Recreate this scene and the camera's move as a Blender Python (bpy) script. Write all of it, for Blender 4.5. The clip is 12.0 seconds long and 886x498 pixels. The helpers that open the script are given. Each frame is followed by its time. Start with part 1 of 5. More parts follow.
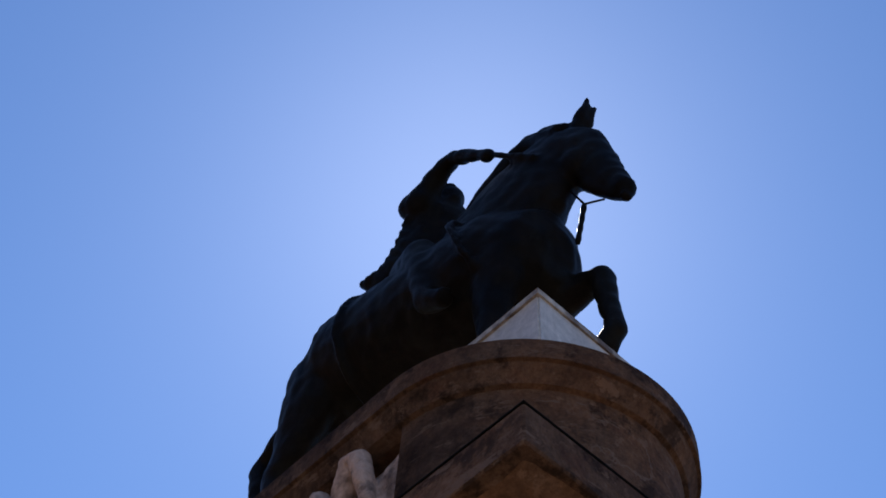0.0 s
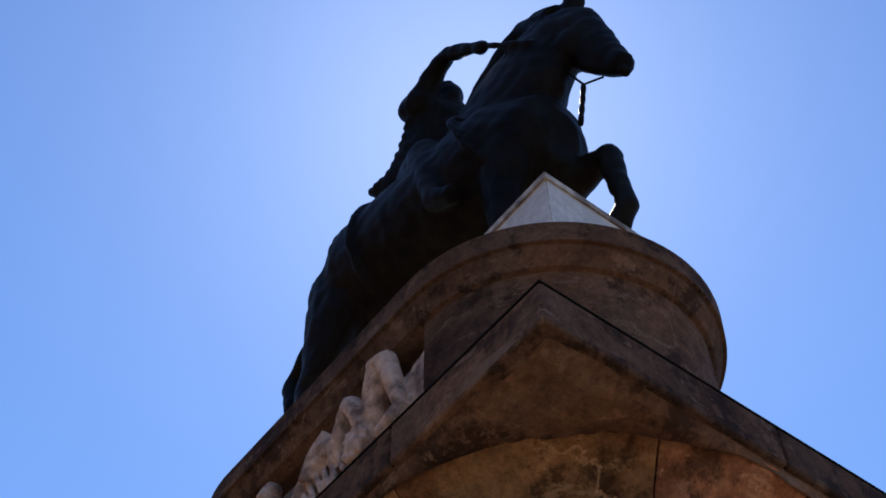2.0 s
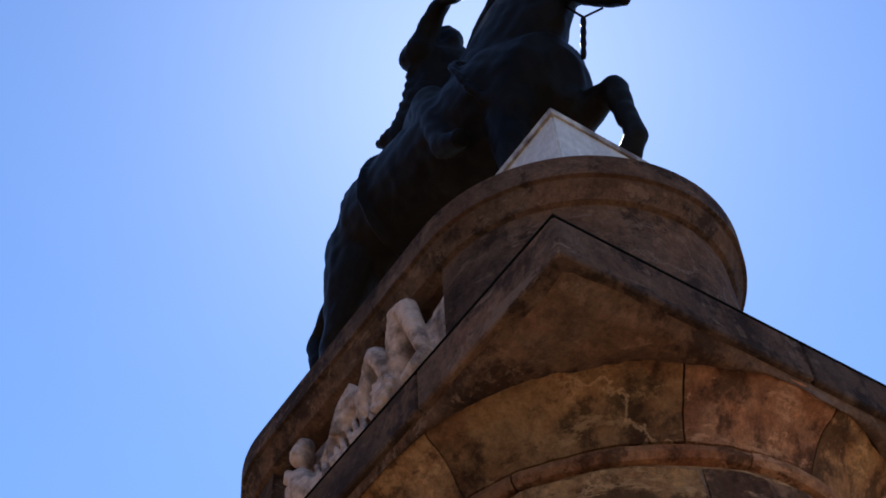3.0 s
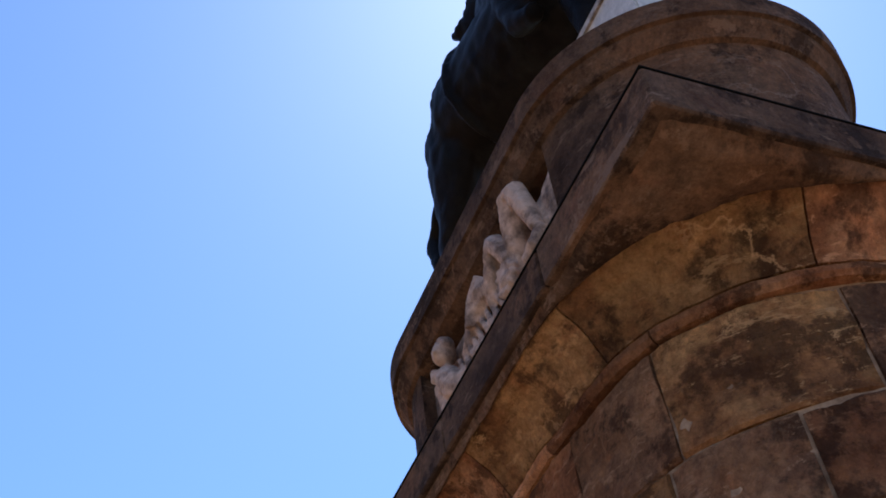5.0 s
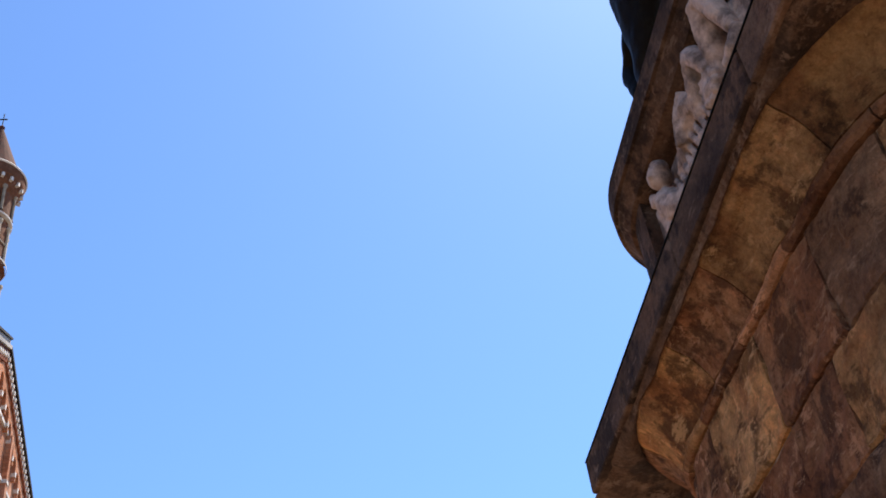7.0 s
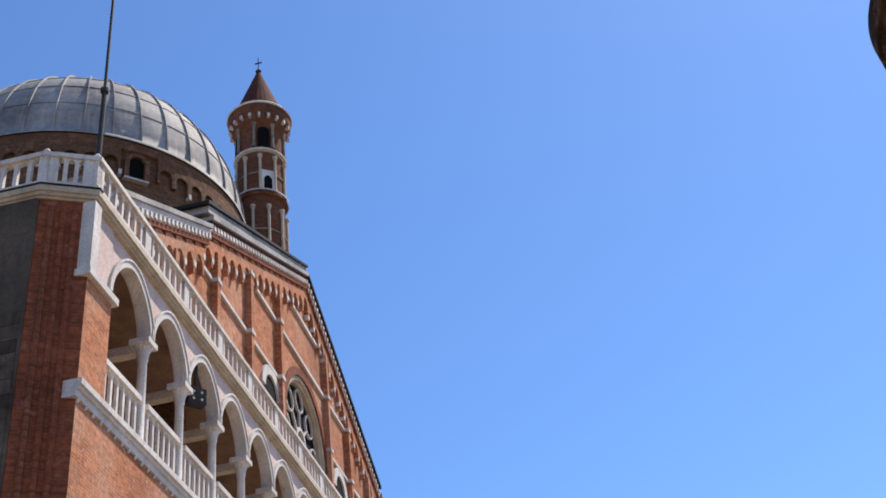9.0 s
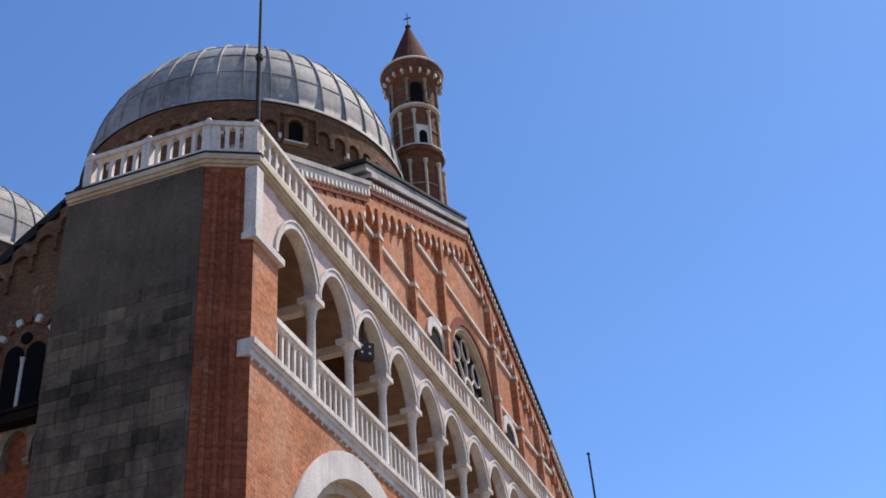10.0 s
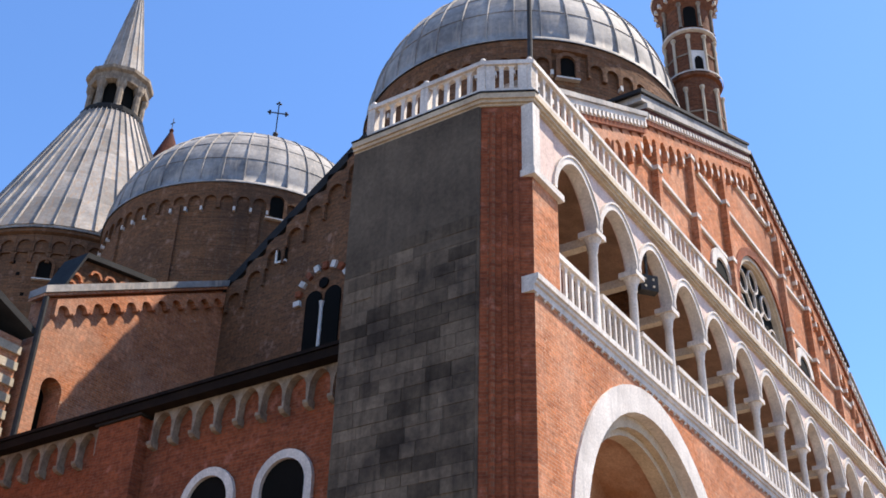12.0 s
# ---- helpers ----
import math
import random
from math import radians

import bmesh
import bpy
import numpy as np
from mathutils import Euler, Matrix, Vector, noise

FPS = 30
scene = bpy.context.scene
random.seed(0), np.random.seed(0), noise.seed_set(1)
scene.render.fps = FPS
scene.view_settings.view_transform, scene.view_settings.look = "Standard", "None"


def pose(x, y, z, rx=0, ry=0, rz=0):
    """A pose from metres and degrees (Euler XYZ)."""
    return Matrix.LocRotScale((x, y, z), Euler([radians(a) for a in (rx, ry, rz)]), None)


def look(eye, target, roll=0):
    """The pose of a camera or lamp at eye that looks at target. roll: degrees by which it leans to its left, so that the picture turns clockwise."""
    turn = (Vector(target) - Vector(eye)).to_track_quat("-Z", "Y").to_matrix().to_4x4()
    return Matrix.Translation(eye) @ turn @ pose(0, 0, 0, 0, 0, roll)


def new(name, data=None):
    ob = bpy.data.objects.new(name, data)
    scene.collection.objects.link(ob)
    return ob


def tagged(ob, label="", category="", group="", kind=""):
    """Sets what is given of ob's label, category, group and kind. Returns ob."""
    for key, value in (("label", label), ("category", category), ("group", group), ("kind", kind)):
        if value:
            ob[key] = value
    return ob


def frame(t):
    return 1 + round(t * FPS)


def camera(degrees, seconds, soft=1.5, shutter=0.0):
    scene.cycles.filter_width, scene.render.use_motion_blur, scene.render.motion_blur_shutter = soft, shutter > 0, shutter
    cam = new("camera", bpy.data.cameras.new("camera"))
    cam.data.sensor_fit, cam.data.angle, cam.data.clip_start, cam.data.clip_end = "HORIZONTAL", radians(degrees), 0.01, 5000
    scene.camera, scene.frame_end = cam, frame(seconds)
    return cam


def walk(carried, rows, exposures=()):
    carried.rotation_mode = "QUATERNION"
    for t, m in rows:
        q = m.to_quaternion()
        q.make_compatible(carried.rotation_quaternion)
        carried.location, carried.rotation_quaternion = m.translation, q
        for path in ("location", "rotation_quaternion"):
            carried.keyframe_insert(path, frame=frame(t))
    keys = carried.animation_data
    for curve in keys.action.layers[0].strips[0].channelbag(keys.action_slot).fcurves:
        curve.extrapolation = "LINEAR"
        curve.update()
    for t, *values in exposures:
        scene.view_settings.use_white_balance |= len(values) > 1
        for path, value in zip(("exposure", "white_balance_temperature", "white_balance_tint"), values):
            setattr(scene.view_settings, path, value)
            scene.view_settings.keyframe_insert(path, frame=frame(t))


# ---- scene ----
cam = camera(42.8, 12.0, soft=1.7)
PATH = [
    (0.0, -17.086, -9.229, 1.652, 148.194, -2.819, -132.870),
    (0.5, -17.075, -9.240, 1.651, 147.275, -2.261, -131.877),
    (1.0, -17.069, -9.256, 1.644, 146.064, -1.506, -130.447),
    (1.5, -17.073, -9.263, 1.630, 144.719, -0.733, -128.982),
    (2.0, -17.057, -9.296, 1.637, 143.311, 0.252, -127.130),
    (2.5, -17.041, -9.310, 1.633, 142.049, 1.332, -125.212),
    (4.5, -17.030, -9.346, 1.622, 137.546, 5.438, -114.284),
    (5.0, -17.035, -9.337, 1.594, 136.351, 6.031, -110.532),
    (5.5, -17.029, -9.339, 1.575, 135.040, 6.082, -107.025),
    (6.0, -17.026, -9.334, 1.545, 133.470, 6.105, -103.139),
    (6.5, -17.024, -9.328, 1.523, 131.960, 6.262, -99.463),
    (6.7, -17.015, -9.326, 1.520, 131.404, 6.487, -97.836),
    (8.5, -17.073, -9.277, 1.567, 127.430, 6.995, -82.472),
    (9.0, -17.118, -9.356, 1.591, 126.474, 6.302, -78.301),
    (9.5, -17.122, -9.412, 1.588, 125.570, 5.268, -74.419),
    (10.0, -17.101, -9.458, 1.591, 124.600, 4.010, -69.867),
    (10.5, -17.077, -9.484, 1.572, 123.756, 2.496, -65.711),
    (11.0, -17.048, -9.435, 1.556, 122.963, 0.931, -62.009),
    (11.5, -17.025, -9.361, 1.566, 122.333, -0.303, -59.240),
    (12.0, -17.025, -9.327, 1.577, 121.780, -1.463, -56.778),
]
walk(cam, [(t, pose(*p)) for t, *p in PATH],
     exposures=[(t, e, k, 10) for t, e, k in ((0.0, 0.19, 5650), (0.6, 0.23, 5650), (2.0, 0.43, 5720), (2.6, 0.55, 5800), (4.5, 0.86, 5950), (6.5, 0.9, 5980), (8.5, 0.6, 5800), (9.5, 0.37, 5780), (10.5, 0.36, 5780), (11.2, 0.62, 5830), (12.0, 1.0, 5880))])

# ---- daylight ----
SUN = Vector((0.378, -0.325, 0.867)).normalized()
world = bpy.data.worlds.new("sky")
scene.world = world
world.use_nodes = True
wn = world.node_tree.nodes
sky = wn.new("ShaderNodeTexSky")
sky.sky_type, sky.sun_disc = "NISHITA", False
sky.sun_elevation = math.asin(SUN.z)
sky.sun_rotation = math.atan2(SUN.x, SUN.y)
sky.altitude, sky.air_density, sky.dust_density, sky.ozone_density = 20, 1.0, 0.24, 8.0
wn["Background"].inputs["Strength"].default_value = 0.125
world.node_tree.links.new(sky.outputs["Color"], wn["Background"].inputs["Color"])
sun = new("sun", bpy.data.lights.new("sun", "SUN"))
sun.data.energy, sun.data.angle, sun.data.color = 5.0, radians(0.53), (1.0, 0.85, 0.66)
sun.matrix_world = look(SUN * 60, (0, 0, 0))


# ---- materials ----
def material(name, rough=0.8, metal=0.0):
    m = bpy.data.materials.new(name)
    m.use_nodes = True
    nt = m.node_tree
    b = nt.nodes["Principled BSDF"]
    b.inputs["Roughness"].default_value, b.inputs["Metallic"].default_value = rough, metal
    return m, nt, b


def node(nt, kind, **values):
    n = nt.nodes.new("ShaderNode" + kind)
    for k, v in values.items():
        n.inputs[k].default_value = v
    return n


def place(nt):
    return nt.nodes.new("ShaderNodeNewGeometry").outputs["Position"]


def noise_at(nt, scale, detail=5.0, rough=0.6, vec=None):
    n = node(nt, "TexNoise", Scale=scale, Detail=detail, Roughness=rough)
    nt.links.new(vec or place(nt), n.inputs["Vector"])
    return n.outputs["Fac"]


def ramp(nt, fac, stops):
    r = nt.nodes.new("ShaderNodeValToRGB")
    e = r.color_ramp.elements
    while len(e) < len(stops):
        e.new(0.5)
    for el, (p, c) in zip(e, stops):
        el.position, el.color = p, (*c, 1)
    nt.links.new(fac, r.inputs["Fac"])
    return r.outputs["Color"]


def mix(nt, fac, a, b, how="MIX"):
    m = nt.nodes.new("ShaderNodeMix")
    m.data_type, m.blend_type = "RGBA", how
    for sock, v in ((0, fac), (6, a), (7, b)):
        if isinstance(v, (float, int)):
            m.inputs[sock].default_value = v
        elif isinstance(v, tuple):
            m.inputs[sock].default_value = (*v, 1)
        else:
            nt.links.new(v, m.inputs[sock])
    return m.outputs[2]


def bump(nt, b, height, strength=0.4, distance=0.02):
    n = node(nt, "Bump", Strength=strength, Distance=distance)
    nt.links.new(height, n.inputs["Height"])
    nt.links.new(n.outputs["Normal"], b.inputs["Normal"])


def scaled(nt, sx, sy, sz):
    v = nt.nodes.new("ShaderNodeVectorMath")
    v.operation = "MULTIPLY"
    v.inputs[1].default_value = (sx, sy, sz)
    nt.links.new(place(nt), v.inputs[0])
    return v.outputs[0]


def random_of(nt):
    return nt.nodes.new("ShaderNodeObjectInfo").outputs["Random"]


def stained(name, light, dark, scale=1.2, rough=0.85, streak=0.0, streak_color=(0.05, 0.045, 0.04), relief=0.3, vary=0.0, grain=18.0, amount=(0.35, 0.7)):
    """Stone, plaster and metal: two colours mixed by cloudy stains, fine grain, streaks that run down."""
    m, nt, b = material(name, rough)
    c = ramp(nt, noise_at(nt, scale), [(amount[0], dark), (amount[1], light)])
    g = ramp(nt, noise_at(nt, grain, 6.0, 0.7), [(0.3, (0.72, 0.72, 0.72)), (0.7, (1.15, 1.15, 1.15))])
    c = mix(nt, 1.0, c, g, "MULTIPLY")
    if streak:
        s = noise_at(nt, 1.0, 4.0, 0.6, scaled(nt, 5.0, 5.0, 0.5))
        f = ramp(nt, s, [(0.5, (0, 0, 0)), (0.72, (streak, streak, streak))])
        c = mix(nt, f, c, streak_color)
    if vary:
        v = ramp(nt, random_of(nt), [(0.0, (1 - vary,) * 3), (1.0, (1 + vary * 0.6,) * 3)])
        c = mix(nt, 1.0, c, v, "MULTIPLY")
    nt.links.new(c, b.inputs["Base Color"])
    bump(nt, b, noise_at(nt, grain, 8.0, 0.7), relief, 0.02)
    return m


def brick(name, c1, c2, mortar, length=0.26, height=0.075, grime=(0.1, 0.06, 0.045), stain=0.35, worn=0.0):
    m, nt, b = material(name, 0.9)
    sep = nt.nodes.new("ShaderNodeSeparateXYZ")
    nt.links.new(place(nt), sep.inputs[0])
    add = nt.nodes.new("ShaderNodeMath")
    nt.links.new(sep.outputs[0], add.inputs[0])
    nt.links.new(sep.outputs[1], add.inputs[1])
    comb = nt.nodes.new("ShaderNodeCombineXYZ")
    nt.links.new(add.outputs[0], comb.inputs[0])
    nt.links.new(sep.outputs[2], comb.inputs[1])
    t = node(nt, "TexBrick", Scale=1.0)
    t.inputs["Color1"].default_value, t.inputs["Color2"].default_value = (*c1, 1), (*c2, 1)
    t.inputs["Mortar"].default_value = (*mortar, 1)
    t.inputs["Mortar Size"].default_value, t.inputs["Mortar Smooth"].default_value = 0.007, 0.4
    t.inputs["Brick Width"].default_value, t.inputs["Row Height"].default_value = length, height
    nt.links.new(comb.outputs[0], t.inputs["Vector"])
    c = t.outputs["Color"]
    if worn:
        pale = ramp(nt, noise_at(nt, 0.28, 6.0, 0.65), [(0.46, (0, 0, 0)), (0.62, (worn,) * 3)])
        c = mix(nt, pale, c, mix(nt, 0.6, c, (0.6, 0.39, 0.27)))
        fleck = ramp(nt, noise_at(nt, 5.0, 5.0, 0.75), [(0.6, (0, 0, 0)), (0.66, (worn,) * 3)])
        c = mix(nt, fleck, c, (0.66, 0.47, 0.31))
    c = mix(nt, 1.0, c, ramp(nt, noise_at(nt, 9.0, 6.0, 0.75), [(0.3, (0.55, 0.53, 0.51)), (0.7, (1.3, 1.27, 1.25))]), "MULTIPLY")
    f = ramp(nt, noise_at(nt, 0.45, 7.0, 0.65), [(0.45, (0, 0, 0)), (0.75, (stain,) * 3)])
    c = mix(nt, f, c, grime)
    f2 = ramp(nt, noise_at(nt, 2.3, 6.0, 0.7), [(0.56, (0, 0, 0)), (0.68, (0.6, 0.6, 0.6))])
    c = mix(nt, f2, c, tuple(min(1, v * 1.15 + 0.075) for v in c1))
    nt.links.new(c, b.inputs["Base Color"])
    hmix = mix(nt, 0.5, t.outputs["Fac"], noise_at(nt, 25.0, 4.0))
    inv = nt.nodes.new("ShaderNodeInvert")
    nt.links.new(hmix, inv.inputs["Color"])
    bump(nt, b, inv.outputs["Color"], 0.6, 0.02)
    return m


def rock(name, colours, scale=1.5, relief=0.9, tone=0.4):
    """Old sandstone: patches of several colours, dark crusts, pale flecks and a coarse pitted face; each block has its own patches."""
    m, nt, b = material(name, 0.92)
    shift = nt.nodes.new("ShaderNodeVectorMath")
    shift.operation = "ADD"
    mul = nt.nodes.new("ShaderNodeMath")
    mul.operation = "MULTIPLY"
    mul.inputs[1].default_value = 37.0
    nt.links.new(random_of(nt), mul.inputs[0])
    nt.links.new(place(nt), shift.inputs[0])
    nt.links.new(mul.outputs[0], shift.inputs[1])
    v = shift.outputs[0]
    stops = [(0.28 + 0.45 * i / (len(colours) - 1), c) for i, c in enumerate(colours)]
    c = ramp(nt, noise_at(nt, scale, 9.0, 0.66, v), stops)
    c = mix(nt, 1.0, c, ramp(nt, noise_at(nt, 11.0, 9.0, 0.8, v), [(0.25, (0.35, 0.33, 0.32)), (0.5, (0.95, 0.95, 0.95)), (0.75, (1.5, 1.45, 1.4))]), "MULTIPLY")
    crust = ramp(nt, noise_at(nt, 3.1, 8.0, 0.7, v), [(0.5, (0, 0, 0)), (0.57, (0.72, 0.72, 0.72))])
    c = mix(nt, crust, c, tuple(k * 0.32 for k in colours[0]))
    fine = ramp(nt, noise_at(nt, 34.0, 8.0, 0.8, v), [(0.3, (0.55, 0.53, 0.52)), (0.7, (1.4, 1.38, 1.35))])
    c = mix(nt, 0.8, c, fine, "MULTIPLY")
    fleck = ramp(nt, noise_at(nt, 4.5, 9.0, 0.75, v), [(0.59, (0, 0, 0)), (0.63, (0.8, 0.8, 0.8))])
    c = mix(nt, fleck, c, tuple(k * 1.3 + 0.015 for k in colours[2]))
    wash = ramp(nt, noise_at(nt, 0.9, 6.0, 0.6, v), [(0.38, (0.62, 0.55, 0.5)), (0.5, (1, 1, 1)), (0.66, (1.3, 1.12, 0.95))])
    c = mix(nt, 1.0, c, wash, "MULTIPLY")
    chip = noise_at(nt, 1.0, 8.0, 0.75, scaled(nt, 3.0, 3.0, 11.0))
    c = mix(nt, ramp(nt, chip, [(0.57, (0, 0, 0)), (0.62, (0.75, 0.75, 0.75))]), c, tuple(k * 1.25 + 0.02 for k in colours[2]))
    c = mix(nt, ramp(nt, chip, [(0.33, (0.75, 0.75, 0.75)), (0.4, (0, 0, 0))]), c, tuple(k * 0.4 for k in colours[0]))
    c = mix(nt, 1.0, c, ramp(nt, random_of(nt), [(0.0, (1 - tone,) * 3), (1.0, (1 + tone * 0.7,) * 3)]), "MULTIPLY")
    vein = ramp(nt, noise_at(nt, 1.6, 9.0, 0.62, v), [(0.485, (0, 0, 0)), (0.5, (0.55, 0.55, 0.55)), (0.515, (0, 0, 0))])
    keep = ramp(nt, noise_at(nt, 0.8, 3.0, 0.5, v), [(0.5, (0, 0, 0)), (0.62, (1, 1, 1))])
    c = mix(nt, mix(nt, 1.0, vein, keep, "MULTIPLY"), c, tuple(k * 1.5 + 0.05 for k in colours[2]))
    nt.links.new(c, b.inputs["Base Color"])
    bump(nt, b, mix(nt, 0.45, noise_at(nt, 7.0, 10.0, 0.75, v), noise_at(nt, 30.0, 6.0, 0.8, v)), relief, 0.07)
    return m


BRICK = brick("facade_brick", (0.56, 0.2, 0.075), (0.36, 0.118, 0.046), (0.48, 0.31, 0.2), stain=0.45, worn=0.8)
BRICK_BROWN = brick("brown_brick", (0.21, 0.08, 0.038), (0.12, 0.046, 0.024), (0.16, 0.095, 0.058), grime=(0.05, 0.032, 0.024), stain=0.6)
BRICK_OLD = brick("old_brick", (0.22, 0.103, 0.047), (0.125, 0.062, 0.033), (0.17, 0.115, 0.07), grime=(0.045, 0.032, 0.024), stain=0.7)
BRICK_RED = brick("red_brick", (0.29, 0.083, 0.034), (0.195, 0.054, 0.024), (0.21, 0.105, 0.06), grime=(0.05, 0.026, 0.02), stain=0.55)
WHITE = stained("white_stone", (0.77, 0.70, 0.615), (0.52, 0.46, 0.4), 0.9, 0.7, streak=0.4, streak_color=(0.22, 0.2, 0.18), relief=0.15)
CREAM = stained("cream_stone", (0.62, 0.51, 0.36), (0.42, 0.33, 0.225), 1.1, 0.8, streak=0.3, streak_color=(0.26, 0.2, 0.14), relief=0.2)
CORBEL = stained("weathered_corbel_stone", (0.36, 0.29, 0.21), (0.18, 0.14, 0.105), 3.0, 0.9, streak=0.5, relief=0.35)
PINK = stained("pink_plaster", (0.72, 0.56, 0.48), (0.58, 0.42, 0.35), 0.8, 0.85, streak=0.2, relief=0.12)
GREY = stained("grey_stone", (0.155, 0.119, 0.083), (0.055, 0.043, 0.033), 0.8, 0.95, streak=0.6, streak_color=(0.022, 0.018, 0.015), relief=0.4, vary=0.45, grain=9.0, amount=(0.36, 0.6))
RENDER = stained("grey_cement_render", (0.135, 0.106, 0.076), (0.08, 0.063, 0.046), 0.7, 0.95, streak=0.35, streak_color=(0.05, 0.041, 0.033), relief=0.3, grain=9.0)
LEAD = stained("lead_sheet", (0.42, 0.385, 0.35), (0.165, 0.153, 0.144), 0.6, 0.8, streak=0.6, streak_color=(0.45, 0.375, 0.295), relief=0.3, grain=5.0)
LEAD_PANEL = stained("patched_lead_sheet", (0.44, 0.385, 0.33), (0.25, 0.225, 0.2), 0.7, 0.8, streak=0.85, streak_color=(0.34, 0.22, 0.13), relief=0.3, vary=0.4, grain=5.0)
LEAD_DARK = stained("dark_lead", (0.036, 0.034, 0.033), (0.018, 0.017, 0.017), 0.8, 0.8, relief=0.2)
FRESCO = stained("faded_orange_plaster", (0.56, 0.36, 0.24), (0.36, 0.17, 0.08), 0.7, 0.9, streak=0.3, streak_color=(0.3, 0.16, 0.09), relief=0.2, amount=(0.4, 0.6))
TILE = stained("terracotta_tile", (0.12, 0.036, 0.022), (0.055, 0.02, 0.014), 1.6, 0.9, relief=0.5)
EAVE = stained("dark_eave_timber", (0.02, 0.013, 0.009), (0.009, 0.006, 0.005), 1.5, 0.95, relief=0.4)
# near-black: the shade inside windows and openings is put into this colour
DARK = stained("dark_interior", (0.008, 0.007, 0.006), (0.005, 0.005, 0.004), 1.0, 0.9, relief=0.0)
CEILING = stained("brown_ceiling", (0.32, 0.19, 0.115), (0.2, 0.115, 0.068), 1.5, 0.9, relief=0.2)
TIMBER = stained("tie_beam_stone", (0.55, 0.45, 0.33), (0.42, 0.33, 0.24), 2.0, 0.85, relief=0.15)
SANDSTONE = rock("brown_sandstone", [(0.18, 0.074, 0.038), (0.42, 0.172, 0.08), (0.58, 0.28, 0.135), (0.44, 0.15, 0.07)], 2.2, 1.0)
OCHRE = rock("ochre_sandstone", [(0.17, 0.075, 0.036), (0.42, 0.19, 0.078), (0.62, 0.335, 0.14), (0.4, 0.15, 0.064)], 2.6, 1.0)
# kept darker than the body stone, partly as shade under the cornice
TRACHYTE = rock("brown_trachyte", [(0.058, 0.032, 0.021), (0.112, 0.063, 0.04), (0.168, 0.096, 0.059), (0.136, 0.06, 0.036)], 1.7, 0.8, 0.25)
REDSTONE = rock("dark_red_sandstone", [(0.15, 0.068, 0.038), (0.28, 0.135, 0.072), (0.4, 0.215, 0.115), (0.3, 0.122, 0.06)], 1.9, 0.9, 0.25)
MORTAR = stained("old_pale_mortar", (0.42, 0.27, 0.17), (0.2, 0.115, 0.068), 9.0, 0.95, relief=0.4)
MARBLE = stained("white_marble", (0.66, 0.60, 0.545), (0.50, 0.45, 0.41), 2.0, 0.6, streak=0.45, streak_color=(0.22, 0.18, 0.15), relief=0.15)
EDGE_MARBLE = stained("rust_stained_marble", (0.52, 0.44, 0.36), (0.13, 0.085, 0.06), 5.0, 0.75, streak=0.7, streak_color=(0.08, 0.055, 0.04), relief=0.3, amount=(0.4, 0.58))
RELIEF = stained("weathered_relief_marble", (0.5, 0.34, 0.26), (0.15, 0.1, 0.08), 4.5, 0.85, streak=0.9, streak_color=(0.05, 0.04, 0.033), relief=0.45, amount=(0.36, 0.54))
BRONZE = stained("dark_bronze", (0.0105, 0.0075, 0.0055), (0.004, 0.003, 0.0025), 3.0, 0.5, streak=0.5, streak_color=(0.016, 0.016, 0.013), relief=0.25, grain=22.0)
IRON = stained("dark_iron", (0.05, 0.045, 0.042), (0.03, 0.028, 0.026), 6.0, 0.6, relief=0.1)
PAVING = stained("stone_paving", (0.26, 0.205, 0.145), (0.17, 0.132, 0.094), 0.6, 0.9, relief=0.3)
for m_ in (BRICK, BRICK_BROWN, TILE, IRON, BRICK_OLD, BRICK_RED, GREY, RENDER, LEAD_DARK, EAVE, SANDSTONE, OCHRE, REDSTONE, TRACHYTE, CORBEL, RELIEF, MORTAR):
    m_.node_tree.nodes["Principled BSDF"].inputs["Specular IOR Level"].default_value = 0.15
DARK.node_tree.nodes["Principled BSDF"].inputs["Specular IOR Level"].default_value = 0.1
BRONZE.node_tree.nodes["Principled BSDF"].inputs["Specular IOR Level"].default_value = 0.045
m_, nt_, b_ = material("window_glass", 0.12)
b_.inputs["Base Color"].default_value = (0.03, 0.035, 0.04, 1)
b_.inputs["Specular IOR Level"].default_value = 0.2
b_.inputs["Roughness"].default_value = 0.35
GLASS = m_
m_, nt_, b_ = material("gilded_metal", 0.3, 1.0)
b_.inputs["Base Color"].default_value = (0.75, 0.52, 0.2, 1)
GOLD = m_


# ---- shapes ----
def part(name, bm, mat, parent=None, label="", smooth=False):
    me = bpy.data.meshes.new(name)
    bmesh.ops.recalc_face_normals(bm, faces=bm.faces[:])
    if smooth:
        for f in bm.faces:
            f.smooth = True
    bm.to_mesh(me)
    bm.free()
    me.materials.append(mat)
    ob = new(name, me)
    ob.parent = parent
    if label:
        tagged(ob, label)
    return ob


def again(ob, m, parent):
    """The same piece once more, on the same mesh, at the pose m."""
    o = new(ob.name.split(".")[0], ob.data)
    o.parent = parent
    o.matrix_basis = m
    return o


def thing(name, label, category, at=(0, 0, 0), group="", kind=""):
    o = new(name)
    o.location = at
    return tagged(o, label, category, group, kind)


def box(bm, x0, x1, y0, y1, z0, z1):
    v = [bm.verts.new((x, y, z)) for z in (z0, z1) for x, y in ((x0, y0), (x1, y0), (x1, y1), (x0, y1))]
    for f in ((3, 2, 1, 0), (4, 5, 6, 7), (0, 1, 5, 4), (1, 2, 6, 5), (2, 3, 7, 6), (3, 0, 4, 7)):
        bm.faces.new([v[i] for i in f])
    return v


